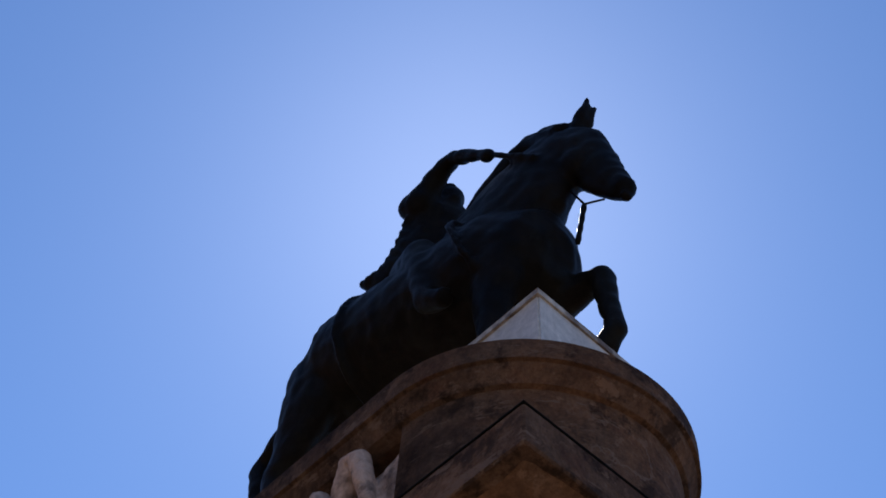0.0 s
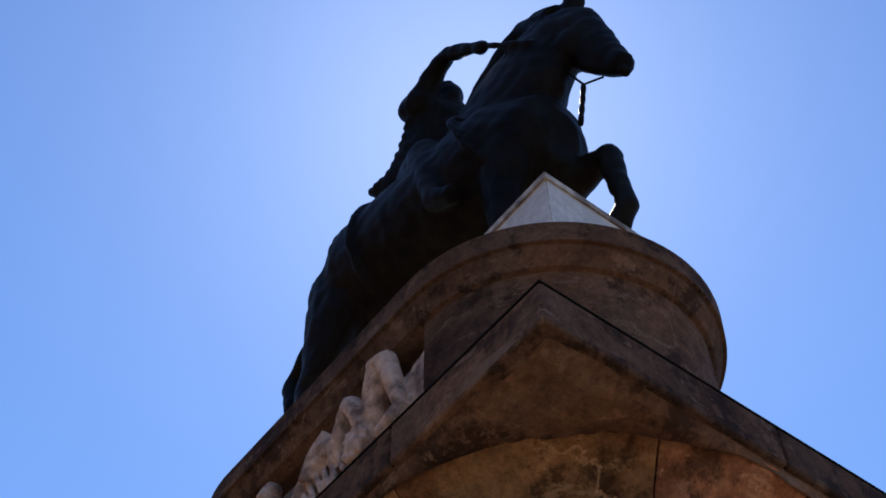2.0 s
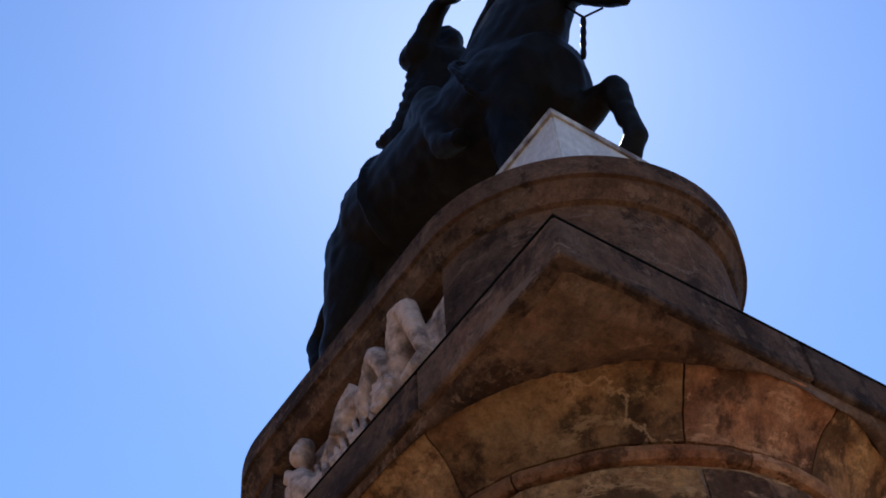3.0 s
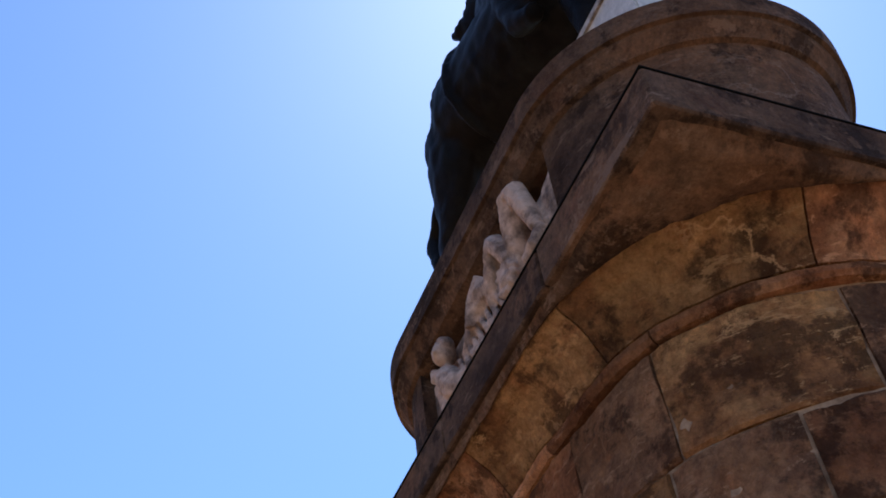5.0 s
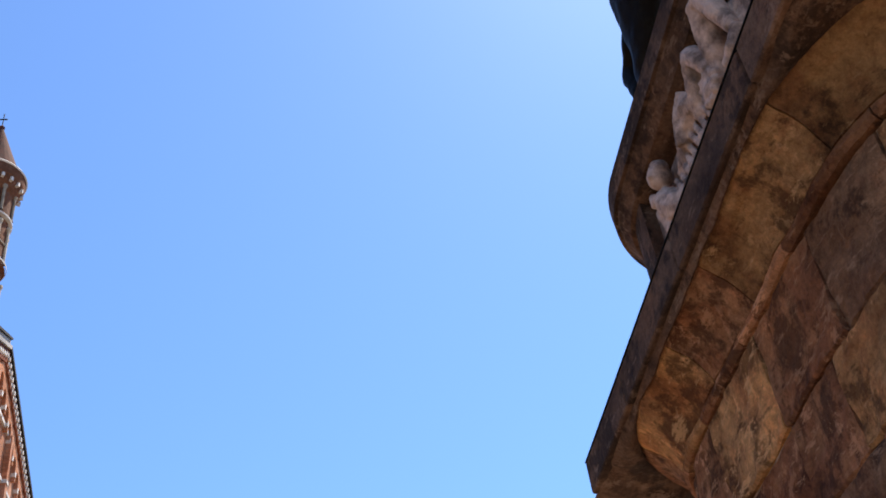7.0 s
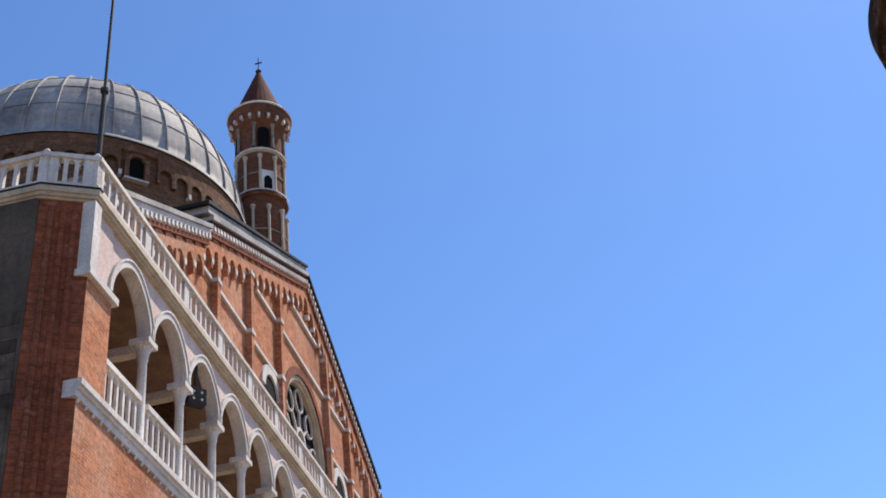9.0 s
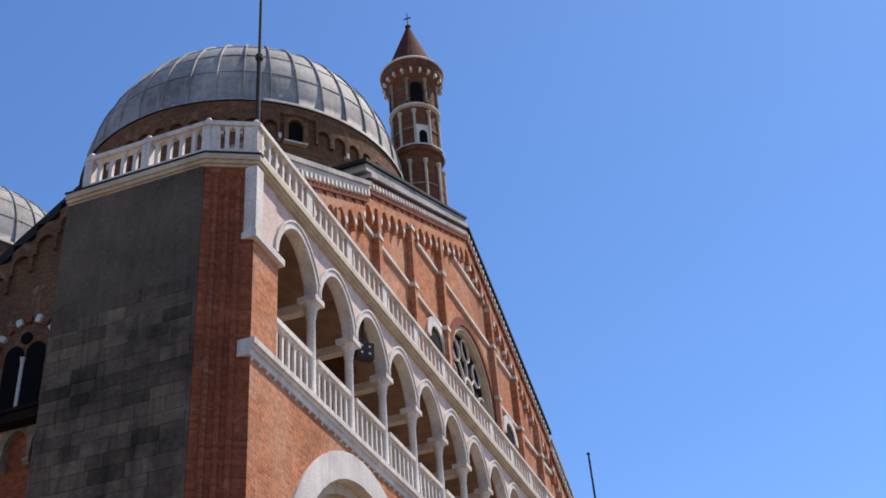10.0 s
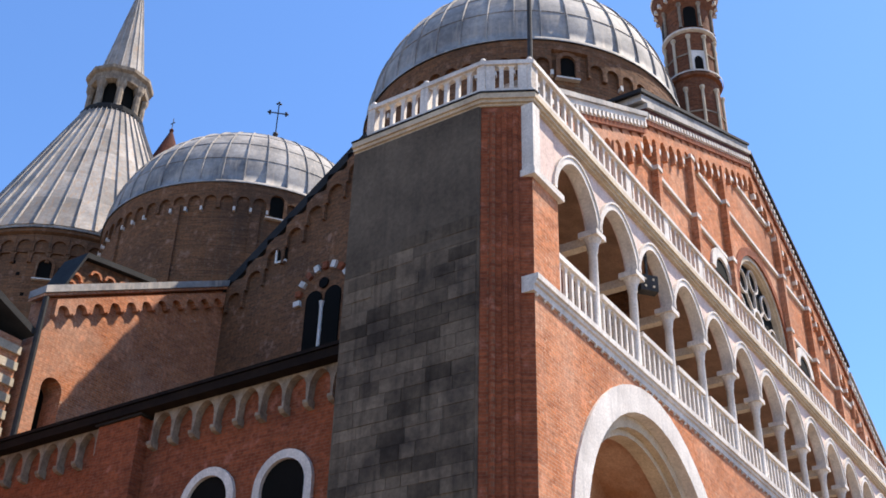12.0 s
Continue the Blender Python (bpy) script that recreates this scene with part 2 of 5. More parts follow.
def prism(bm, poly, axis, a, b):
    """A flat outline (u, v) pulled from a to b along an axis: 'y' takes (x, z), 'x' takes (y, z), 'z' takes (x, y)."""
    to = {"y": lambda u, v, w: (u, w, v), "x": lambda u, v, w: (w, u, v), "z": lambda u, v, w: (u, v, w)}[axis]
    p = [bm.verts.new(to(u, v, a)) for u, v in poly]
    q = [bm.verts.new(to(u, v, b)) for u, v in poly]
    bm.faces.new(p)
    bm.faces.new(q[::-1])
    for i in range(len(p)):
        j = (i + 1) % len(p)
        bm.faces.new((p[i], p[j], q[j], q[i]))


def lathe(bm, prof, n=48, cx=0.0, cy=0.0, a0=0.0, a1=math.tau):
    full = abs(a1 - a0 - math.tau) < 1e-6
    rings = []
    for r, z in prof:
        if r < 1e-4:
            rings.append([bm.verts.new((cx, cy, z))])
        else:
            rings.append([bm.verts.new((cx + r * math.cos(a0 + (a1 - a0) * k / n), cy + r * math.sin(a0 + (a1 - a0) * k / n), z)) for k in range(n if full else n + 1)])
    for p, q in zip(rings, rings[1:]):
        m = max(len(p), len(q))
        for k in range(m if full else m - 1):
            k2 = (k + 1) % m
            if len(p) == 1:
                bm.faces.new((p[0], q[k2], q[k]))
            elif len(q) == 1:
                bm.faces.new((p[k], p[k2], q[0]))
            else:
                bm.faces.new((p[k], p[k2], q[k2], q[k]))


def arc(cx, cz, r, a0, a1, n=16, point=0.0):
    """Points on an arch from angle a0 to a1 (degrees); point lifts the crown into a soft point."""
    out = []
    for k in range(n + 1):
        a = radians(a0 + (a1 - a0) * k / n)
        out.append((cx + r * math.cos(a), cz + r * math.sin(a) * (1 + point * math.sin(a) ** 3)))
    return out


def ring(bm, cx, cz, r0, r1, a, b, a0=0.0, a1=180.0, n=20, axis="y", point=0.0):
    """An arch band between two radii, pulled from a to b."""
    prism(bm, arc(cx, cz, r1, a0, a1, n, point) + arc(cx, cz, r0, a1, a0, n, point), axis, a, b)


def tube(bm, pts, n=14):
    """A closed skin round stations (x, y, z, half width across, half height): across is level, height is square to the path."""
    rings, P = [], [Vector(p[:3]) for p in pts]
    for i, p in enumerate(pts):
        d = (P[min(i + 1, len(P) - 1)] - P[max(i - 1, 0)]).normalized()
        s = d.cross(Vector((0, 0, 1)))
        s = s.normalized() if s.length > 0.15 else Vector((0, 1, 0))
        if s.y < 0:
            s = -s
        u = s.cross(d).normalized()
        rings.append([bm.verts.new(P[i] + s * p[3] * math.cos(math.tau * k / n) + u * p[4] * math.sin(math.tau * k / n)) for k in range(n)])
    for p, q in zip(rings, rings[1:]):
        for k in range(n):
            bm.faces.new((p[k], p[(k + 1) % n], q[(k + 1) % n], q[k]))
    bm.faces.new(rings[0][::-1])
    bm.faces.new(rings[-1])


def ball(bm, c, rx, ry, rz, rot=None, u=14, v=9):
    m = Matrix.Translation(c) @ (rot or Matrix()) @ Matrix.Diagonal((rx, ry, rz, 1))
    bmesh.ops.create_uvsphere(bm, u_segments=u, v_segments=v, radius=1.0, matrix=m)


# ---- ground ----
bm = bmesh.new()
box(bm, -1500, 1500, -1500, 1500, -0.3, 0.0)
tagged(part("ground", bm, PAVING), "pale stone paving of a church square", "ground", kind="structure")

# ---- the basilica ----
CX, WIDE = 17.5, 35.0            # middle and width of the front
church = thing("basilica", "large brick basilica with white loggia, lead domes and turrets", "church")

# lower front wall, split round two wide blind arches
RI, RO = 3.5, 4.08
for x0, x1, cx in ((0.0, 11.0, 5.3), (24.0, WIDE, 29.7)):
    bm = bmesh.new()
    outline = [(x0, 0), (cx - RI, 0)] + arc(cx, 8.2, RI, 180, 0, 24, 0.05) + [(cx + RI, 0), (x1, 0), (x1, 12.7), (x0, 12.7)]
    prism(bm, outline, "y", 0.0, 2.4)
    part("front_wall", bm, BRICK, church)
    bm = bmesh.new()
    ring(bm, cx, 8.2, RI - 0.02, RO, -0.06, 0.3, n=24, point=0.05)
    part("arch_moulding", bm, WHITE, church, "white stone arch band")
    bm = bmesh.new()
    ring(bm, cx, 8.2, RI - 0.28, RI - 0.022, 0.22, 0.6, n=24, point=0.05)
    part("inner_arch_moulding", bm, CREAM, church, "cream inner arch moulding")
    bm = bmesh.new()
    ring(bm, cx, 8.2, RI - 0.42, RI - 0.285, 0.4, 0.75, n=24, point=0.05)
    part("inner_arch_bead", bm, CREAM, church)
    bm = bmesh.new()
    ring(bm, cx, 8.2, RI - 0.1, RI - 0.004, 0.605, 2.095, n=24, point=0.05)
    for xa, xb in ((cx - RI + 0.004, cx - RI + 0.1), (cx + RI - 0.1, cx + RI - 0.004)):
        box(bm, xa, xb, 0.605, 2.095, 0, 8.199)
    part("arch_reveal", bm, FRESCO, church, "plastered arch soffit")
    bm = bmesh.new()
    prism(bm, [(cx - RI, 0)] + arc(cx, 8.2, RI + 0.2, 180, 0, 24, 0.05) + [(cx + RI, 0)], "y", 2.1, 2.38)
    part("arch_back_wall", bm, FRESCO, church)
bm = bmesh.new()
box(bm, 11.0, 24.0, 0.0, 2.4, 0, 12.7)
part("front_wall", bm, BRICK, church)

# corner pier: a slanting brick face and a grey rendered flank
PIER = [(0.0, 0.006), (-0.5, 0.95), (-0.5, 4.35), (0.35, 4.35), (0.35, 0.07), (0.02, 0.07)]
bm = bmesh.new()
prism(bm, PIER, "z", 0, 17.297)
part("corner_pier", bm, BRICK_RED, church, "dark red brick corner pier")
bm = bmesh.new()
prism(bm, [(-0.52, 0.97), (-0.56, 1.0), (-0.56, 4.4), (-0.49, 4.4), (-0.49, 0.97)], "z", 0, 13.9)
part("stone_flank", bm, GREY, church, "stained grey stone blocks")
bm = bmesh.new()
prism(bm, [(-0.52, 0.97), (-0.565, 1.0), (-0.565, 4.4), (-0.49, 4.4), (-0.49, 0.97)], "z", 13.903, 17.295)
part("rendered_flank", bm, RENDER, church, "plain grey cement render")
d = Vector((-0.5, 0.95, 0)).normalized()
nrm = Vector((-d.y, d.x, 0))
for k in (0.33, 0.55, 0.78):
    p = Vector((0, 0, 0)) + d * (1.07 * k)
    bm = bmesh.new()
    lathe(bm, [(0.07, 0.0), (0.07, 17.1)], 10, p.x, p.y)
    part("pier_shaft", bm, BRICK_RED, church)
random.seed(5)
z = 8.6
while z < 14.6:
    hgt = random.uniform(0.24, 0.34)
    y = 1.02
    while y < 4.3:
        w = random.uniform(0.35, 0.85)
        y1 = min(4.36, y + w)
        if random.random() > (z - 12.5) / 2.4 and y1 - y > 0.1:
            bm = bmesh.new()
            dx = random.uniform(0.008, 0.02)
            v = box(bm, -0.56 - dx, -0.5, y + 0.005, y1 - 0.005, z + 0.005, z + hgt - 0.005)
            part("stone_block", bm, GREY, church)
        y = y1
    z += hgt

# loggia
STEP, C0 = 2.13, 3.2
COLS = [C0 + STEP * i for i in range(15)]
bm = bmesh.new()
prism(bm, [(-0.05, 12.6), (-0.05, 12.74), (-0.1, 12.75), (-0.1, 12.83), (-0.15, 12.84), (-0.15, 12.97), (2.3, 12.97), (2.3, 12.6)], "x", -0.12, WIDE + 0.3)
part("loggia_ledge", bm, WHITE, church, "white stone ledge with small brackets")
bm = bmesh.new()
prism(bm, [(-0.004, 12.53), (-0.035, 12.54), (-0.05, 12.597), (-0.004, 12.597)], "x", 0, 0.07)
br = part("ledge_bracket", bm, WHITE, church)
for i in range(1, 110):
    again(br, pose(i * 0.32, 0, 0), church)
bm = bmesh.new()
box(bm, 0.0, 1.1, 0.0, 0.6, 12.975, 15.395)
part("end_pier", bm, BRICK, church)
bm = bmesh.new()
box(bm, 0.0, 1.05, 0.03, 0.34, 15.57, 17.298)
part("end_pier_plaster", bm, PINK, church)
bm = bmesh.new()
box(bm, -0.1, 0.2, -0.09, 0.3, 15.57, 17.298)
box(bm, -0.12, 1.2, -0.12, 0.55, 15.4, 15.565)
part("pier_cap", bm, WHITE, church, "white stone corner pilaster")
bm = bmesh.new()
box(bm, 34.0, WIDE, 0.0, 0.6, 12.975, 17.15)
part("end_pier", bm, BRICK, church)
bm = bmesh.new()
lathe(bm, [(0.15, 12.98), (0.15, 13.14), (0.11, 13.21), (0.105, 15.24), (0.125, 15.28), (0.125, 15.32)], 18)
shaft = part("column", bm, WHITE, church, smooth=True)
bm = bmesh.new()
lathe(bm, [(0.115, 15.3), (0.13, 15.36), (0.15, 15.47), (0.21, 15.58), (0.21, 15.62)], 12)
box(bm, -0.24, 0.24, -0.24, 0.24, 15.62, 15.76)
capital = part("capital", bm, WHITE, shaft, "carved white capital")
bm = bmesh.new()
box(bm, -0.12, 0.12, 0.36, 2.4, 15.46, 15.68)
beam = part("tie_beam", bm, TIMBER, church)
shaft.matrix_basis = pose(COLS[0], 0.22, 0)
beam.matrix_basis = pose(COLS[0], 0, 0)
for x in COLS[1:]:
    o = again(shaft, pose(x, 0.22, 0), church)
    again(capital, Matrix(), o)
    again(beam, pose(x, 0, 0), church)
ends = [1.0] + COLS + [34.1]
for i, (xl, xr) in enumerate(zip(ends, ends[1:])):
    l, r = xl + (0.12 if i == 0 else 0.1), xr - 0.1
    c, rad = (l + r) / 2, (r - l) / 2
    bm = bmesh.new()
    prism(bm, [(xl, 15.79), (l, 15.79)] + arc(c, 15.79, rad, 180, 0, 20, 0.2) + [(r, 15.79), (xr, 15.79), (xr, 17.298), (xl, 17.298)], "y", 0.06, 0.34)
    part("arcade_wall", bm, PINK, church)
    bm = bmesh.new()
    ring(bm, c, 15.78, rad - 0.01, rad + 0.12, 0.0, 0.3, n=24, point=0.18)
    part("arch", bm, WHITE, church)
    bm = bmesh.new()
    ring(bm, c, 15.78, rad + 0.124, rad + 0.17, -0.03, 0.06, n=24, point=0.18)
    part("arch_hood", bm, WHITE, church)
bm = bmesh.new()
box(bm, -0.4, WIDE, 2.3, 2.7, 12.8, 17.6)
part("loggia_back_wall", bm, BRICK_RED, church)
bm = bmesh.new()
box(bm, 0.3, WIDE, 0.35, 2.5, 17.05, 17.3)
part("loggia_ceiling", bm, CEILING, church)

# upper terrace: cornice and balustrade follow the front, the slant and the flank
TERRACE = [(WIDE, 0.0), (0.0, 0.0), (-0.5, 0.95), (-0.5, 4.35)]


def band(bm, out, back, z0, z1, end=4.43):
    """A course along the terrace's edge, between two offsets."""
    def off(d):
        return [(WIDE, -d), (-0.5 * d, -d), (-0.5 - d, 0.95 - 0.3 * d), (-0.5 - d, end)]
    a, b = off(out), off(back)
    prism(bm, a + b[::-1], "z", z0, z1)


bm = bmesh.new()
band(bm, 0.04, -0.9, 17.3, 17.36)
part("terrace_frieze", bm, CREAM, church, "cream moulded stone cornice")
bm = bmesh.new()
band(bm, 0.1, -0.9, 17.361, 17.44)
part("terrace_moulding", bm, CREAM, church)
bm = bmesh.new()
band(bm, 0.15, -0.9, 17.441, 17.58)
part("terrace_cornice", bm, CREAM, church)
bm = bmesh.new()
prism(bm, [(0.05, -0.17), (-0.09, -0.17), (-0.67, 0.9), (-0.67, 4.45), (-0.3, 4.45), (-0.3, 0.95), (0.05, 0.1)], "z", 17.585, 17.625)
part("terrace_flashing", bm, LEAD_DARK, church, "dark lead flashing")
bm = bmesh.new()
band(bm, 0.1, -0.1, 17.63, 17.74, 4.05)
part("balustrade_base", bm, WHITE, church)
bm = bmesh.new()
band(bm, 0.12, -0.12, 18.43, 18.54, 4.05)
part("balustrade_rail", bm, WHITE, church)


def baluster(name, w, h, t, mat, post=0.055):
    """One upright with a half arch to each side, standing on z = 0 along x."""
    bm = bmesh.new()
    r = w / 2 - post
    prism(bm, [(-post, 0), (post, 0)] + [(post, h - r - 0.02)] + arc(w / 2, h - r - 0.02, r, 180, 90, 5)[1:] + [(w / 2, h), (-w / 2, h)] + arc(-w / 2, h - r - 0.02, r, 90, 0, 5)[:-1] + [(-post, h - r - 0.02)], "y", -t / 2, t / 2)
    return bm


bal = part("baluster", baluster("baluster", 0.335, 0.685, 0.09, WHITE, 0.045), WHITE, church)
bal.matrix_basis = pose(0.55, 0.0, 17.743)
bm = bmesh.new()
box(bm, -0.15, 0.15, -0.07, 0.07, 0, 0.685)
ballpost = part("balustrade_post", bm, WHITE, church)
ballpost.matrix_basis = pose(0.06, 0.0, 17.75)
k = 0
for i in range(1, 103):
    x = 0.55 + 0.335 * i
    if i % 7 == 6:
        again(ballpost, pose(x, 0.0, 17.745), church)
    else:
        again(bal, pose(x, 0.0, 17.743), church)
bm = bmesh.new()
box(bm, -0.1, 0.1, -0.1, 0.1, 0.0, 0.84)
lathe(bm, [(0.07, 0.83), (0.09, 0.88), (0.05, 0.95), (0, 0.97)], 10)
kn = part("corner_post", bm, WHITE, church)
kn.matrix_basis = pose(0.02, 0.03, 17.744)
again(kn, pose(-0.47, 0.95, 17.744), church)
again(kn, pose(-0.5, 2.46, 17.744), church)
again(kn, pose(-0.5, 3.96, 17.744), church)


def on_slant(u):
    """A pose on the slanting corner, u metres along it."""
    k = u / 1.07
    return Matrix.Translation((-0.5 * k, 0.95 * k, 17.743)) @ pose(0, 0, 0, 0, 0, 117.8)


slant = part("baluster", baluster("baluster", 0.225, 0.685, 0.1, WHITE, 0.045), WHITE, church)
slant.matrix_basis = on_slant(0.42)
again(slant, on_slant(0.645), church)
bm = bmesh.new()
box(bm, -0.1, 0.1, -0.075, 0.075, 0, 0.685)
wide = part("balustrade_post", bm, WHITE, church)
wide.matrix_basis = on_slant(0.18)
again(wide, on_slant(0.89), church)
for y0 in (1.06, 2.56):
    for i in range(4):
        again(bal, pose(-0.5, y0 + 0.31 * (i + 0.7), 17.743, 0, 0, 90), church)

# loggia balustrade
lb = part("baluster", baluster("baluster", 0.3, 1.06, 0.07, WHITE, 0.045), WHITE, church)
lb.matrix_basis = pose(1.3, 0.2, 13.06)
edges = [1.1] + COLS + [34.0]
for xl, xr in zip(edges, edges[1:]):
    bm = bmesh.new()
    box(bm, xl + 0.17, xr - 0.17, 0.1, 0.3, 14.125, 14.25)
    part("loggia_rail", bm, WHITE, church)
    bm = bmesh.new()
    box(bm, xl + 0.17, xr - 0.17, 0.1, 0.3, 12.98, 13.055)
    part("loggia_plinth", bm, WHITE, church)
    nb = max(3, round((xr - xl - 0.34) / 0.3))
    for j in range(nb):
        again(lb, pose(xl + 0.17 + (xr - xl - 0.34) * (j + 0.5) / nb, 0.2, 13.06), church)

# gabled upper front
GY = 0.6


def roofline(x):
    u = abs(x - CX)
    return 22.2 + (10.0 - u) * 0.465 if u <= 10.0 else 21.85 - (u - 10.0) * 0.55


ROSE, RR = (17.35, 20.1), 2.35
for s in (-1, 1):
    xe = CX + s * 17.3
    half = [(ROSE[0], 17.3), (xe, 17.3), (xe, roofline(xe)), (CX + s * 10.01, roofline(CX + s * 10.01)), (CX + s * 10, roofline(CX + s * 10)), (CX, roofline(CX))]
    half += [(ROSE[0], 26.75)]
    half += [(ROSE[0] + s * RR * math.sin(a), ROSE[1] + RR * math.cos(a)) for a in [math.pi * j / 24 for j in range(25)]]
    bm = bmesh.new()
    prism(bm, half, "y", GY, GY + 0.9)
    part("gable_wall", bm, BRICK, church)
for nm, r0, r1, ya, yb, mat in (("rose_brick_ring", RR, RR + 0.3, GY - 0.05, GY + 0.2, BRICK_RED), ("rose_moulding", RR - 0.16, RR - 0.004, GY + 0.02, GY + 0.2, CREAM), ("rose_inner_moulding", RR - 0.24, RR - 0.161, GY + 0.12, GY + 0.32, CREAM)):
    bm = bmesh.new()
    for a0 in (0, 180):
        ring(bm, *ROSE, r0, r1, ya, yb, a0, a0 + 180, 24)
    part(nm, bm, mat, church)
bm = bmesh.new()
prism(bm, arc(*ROSE, RR - 0.2, 0, 360, 40)[:-1], "y", GY + 0.3, GY + 0.34)
part("rose_glass", bm, DARK, church, "dark leaded window glass")
for i in range(8):
    bm = bmesh.new()
    box(bm, -0.03, 0.03, GY + 0.2, GY + 0.28, 0.5, 1.24)
    ring(bm, 0.0, 1.62, 0.4, 0.455, GY + 0.2, GY + 0.28, -90, 90, 12)
    ring(bm, 0.0, 1.62, 0.4, 0.455, GY + 0.2, GY + 0.28, 90, 270, 12)
    o = part("rose_tracery", bm, WHITE, church)
    o.matrix_basis = Matrix.Translation((ROSE[0], 0, ROSE[1])) @ Matrix.Rotation(math.tau * i / 8, 4, "Y")
bm = bmesh.new()
for a0 in (0, 180):
    ring(bm, *ROSE, 0.4, 0.52, GY + 0.17, GY + 0.29, a0, a0 + 180, 14)
part("rose_hub", bm, WHITE, church)

# pilasters, string courses, blind arcade under the slopes
PIL = [2.4, 5.3, 8.3, 11.2, 14.2, 19.9, 22.8, 25.7, 28.6, 31.5]
for x in PIL:
    bm = bmesh.new()
    box(bm, x - 0.12, x + 0.12, GY - 0.22, GY - 0.003, 17.3, roofline(x) - 0.75)
    part("pilaster", bm, BRICK, church)
    for z in (20.87, 23.1, 25.0):
        if roofline(x) - 0.8 < z:
            continue
        bm = bmesh.new()
        box(bm, x - 0.16, x + 0.16, GY - 0.25, GY - 0.01, z - 0.07, z + 0.07)
        part("pilaster_band", bm, WHITE, church)
for z, u1 in ((20.87, 11.2), (23.1, 7.6), (25.0, 3.9)):
    xs = sorted([CX - u1] + [p for p in PIL if abs(p - CX) < u1] + [CX + u1])
    for a, b in zip(xs, xs[1:]):
        if z < 22 and abs((a + b) / 2 - ROSE[0]) < 2:
            continue
        bm = bmesh.new()
        box(bm, a + 0.165, b - 0.165, GY - 0.09, GY - 0.004, z - 0.065, z + 0.065)
        part("string_course", bm, WHITE, church)
bm = bmesh.new()
w = 0.66
prism(bm, [(-w / 2, -0.42), (-w / 2 + 0.1, -0.42), (-w / 2 + 0.1, -0.2)] + arc(0, -0.2, w / 2 - 0.1, 180, 0, 10, 0.25) + [(w / 2 - 0.1, -0.42), (w / 2, -0.42), (w / 2, 0.5), (-w / 2, 0.5)], "y", GY - 0.16, GY - 0.003)
ca = part("corbel_arch", bm, BRICK, church)
ca.matrix_basis = pose(CX, 0, roofline(CX) - 0.72)
bm = bmesh.new()
prism(bm, [(-0.09, 0.08), (0.09, 0.08), (0.06, -0.12), (-0.06, -0.12)], "y", GY - 0.17, GY - 0.003)
ck = part("corbel_stone", bm, WHITE, church)
ck.matrix_basis = pose(CX + 0.33, 0, roofline(CX + 0.33) - 1.16)
for s in (-1, 1):
    for i in range(1, 26):
        x = CX + s * w * i
        again(ca, pose(x, 0, roofline(x) - 0.72), church)
        again(ck, pose(x + s * w / 2, 0, roofline(x) - 1.16), church)
# raking cornices with dentils and lead coping
for s in (-1, 1):
    for u0, u1 in ((0.0, 10.0), (10.01, 17.4)):
        x0, x1 = CX + s * u0, CX + s * u1
        z0, z1 = roofline(x0), roofline(x1)
        # right slope's coping is coloured dark for the shade on its underside
        for nm, ya, lo, hi, mat in (("raking_cornice", GY - 0.23, -0.22, -0.04, BRICK_RED), ("dentil_course", GY - 0.24, -0.04, 0.16, WHITE), ("eave_board", GY - 0.26, 0.165, 0.34, TILE if u0 < 5 else WHITE), ("coping", GY - 0.34, 0.345, 0.5, LEAD if s < 0 or u0 > 5 else LEAD_DARK)):
            bm = bmesh.new()
            prism(bm, [(x0, z0 + lo), (x1, z1 + lo), (x1, z1 + hi), (x0, z0 + hi)], "y", ya, GY + 1.1)
            part(nm, bm, mat, church)
        bm = bmesh.new()
        box(bm, -0.06, 0.06, GY - 0.3, GY - 0.243, -0.02, 0.14)
        dn = part("dentil", bm, WHITE, church)
        n = int((u1 - u0) / 0.26)
        dn.matrix_basis = pose(x0 + s * 0.13, 0, roofline(x0 + s * 0.13))
        for i in range(1, n):
            x = x0 + s * (0.13 + 0.26 * i)
            again(dn, pose(x, 0, roofline(x)), church)
# raised lead-covered parapet along the rising slope
bm = bmesh.new()
prism(bm, [(7.3, roofline(7.5) + 0.5), (CX, roofline(CX) + 0.503), (CX, roofline(CX) + 0.76), (7.3, roofline(7.5) + 0.74)], "y", GY - 0.25, GY + 1.0)
part("raised_parapet", bm, LEAD, church)
bm = bmesh.new()
prism(bm, [(7.15, roofline(7.5) + 0.7), (CX, roofline(CX) + 0.765), (CX, roofline(CX) + 0.86), (7.15, roofline(7.5) + 0.83)], "y", GY - 0.33, GY + 1.1)
part("parapet_cover", bm, LEAD_DARK, church, "dark lead cover strip")
# nave roof behind the gable, rising a little above its coping
bm = bmesh.new()
prism(bm, [(CX - 9.4, 22.0), (CX, 26.3), (CX + 9.4, 22.0), (CX + 9.4, 22.5), (CX, 26.9), (CX - 9.4, 22.5)], "y", 1.6, 4.2)
part("nave_roof", bm, LEAD_DARK, church, "dark lead nave roof")
# lunette windows
for x in (13.4, 21.5):
    bm = bmesh.new()
    ring(bm, x, 19.9, 0.62, 0.95, GY - 0.08, GY - 0.003, 0, 180, 16)
    part("lunette_arch", bm, WHITE, church)
    bm = bmesh.new()
    prism(bm, arc(x, 19.9, 0.6, 0, 180, 14), "y", GY - 0.02, GY - 0.004)
    part("lunette_pane", bm, DARK, church)

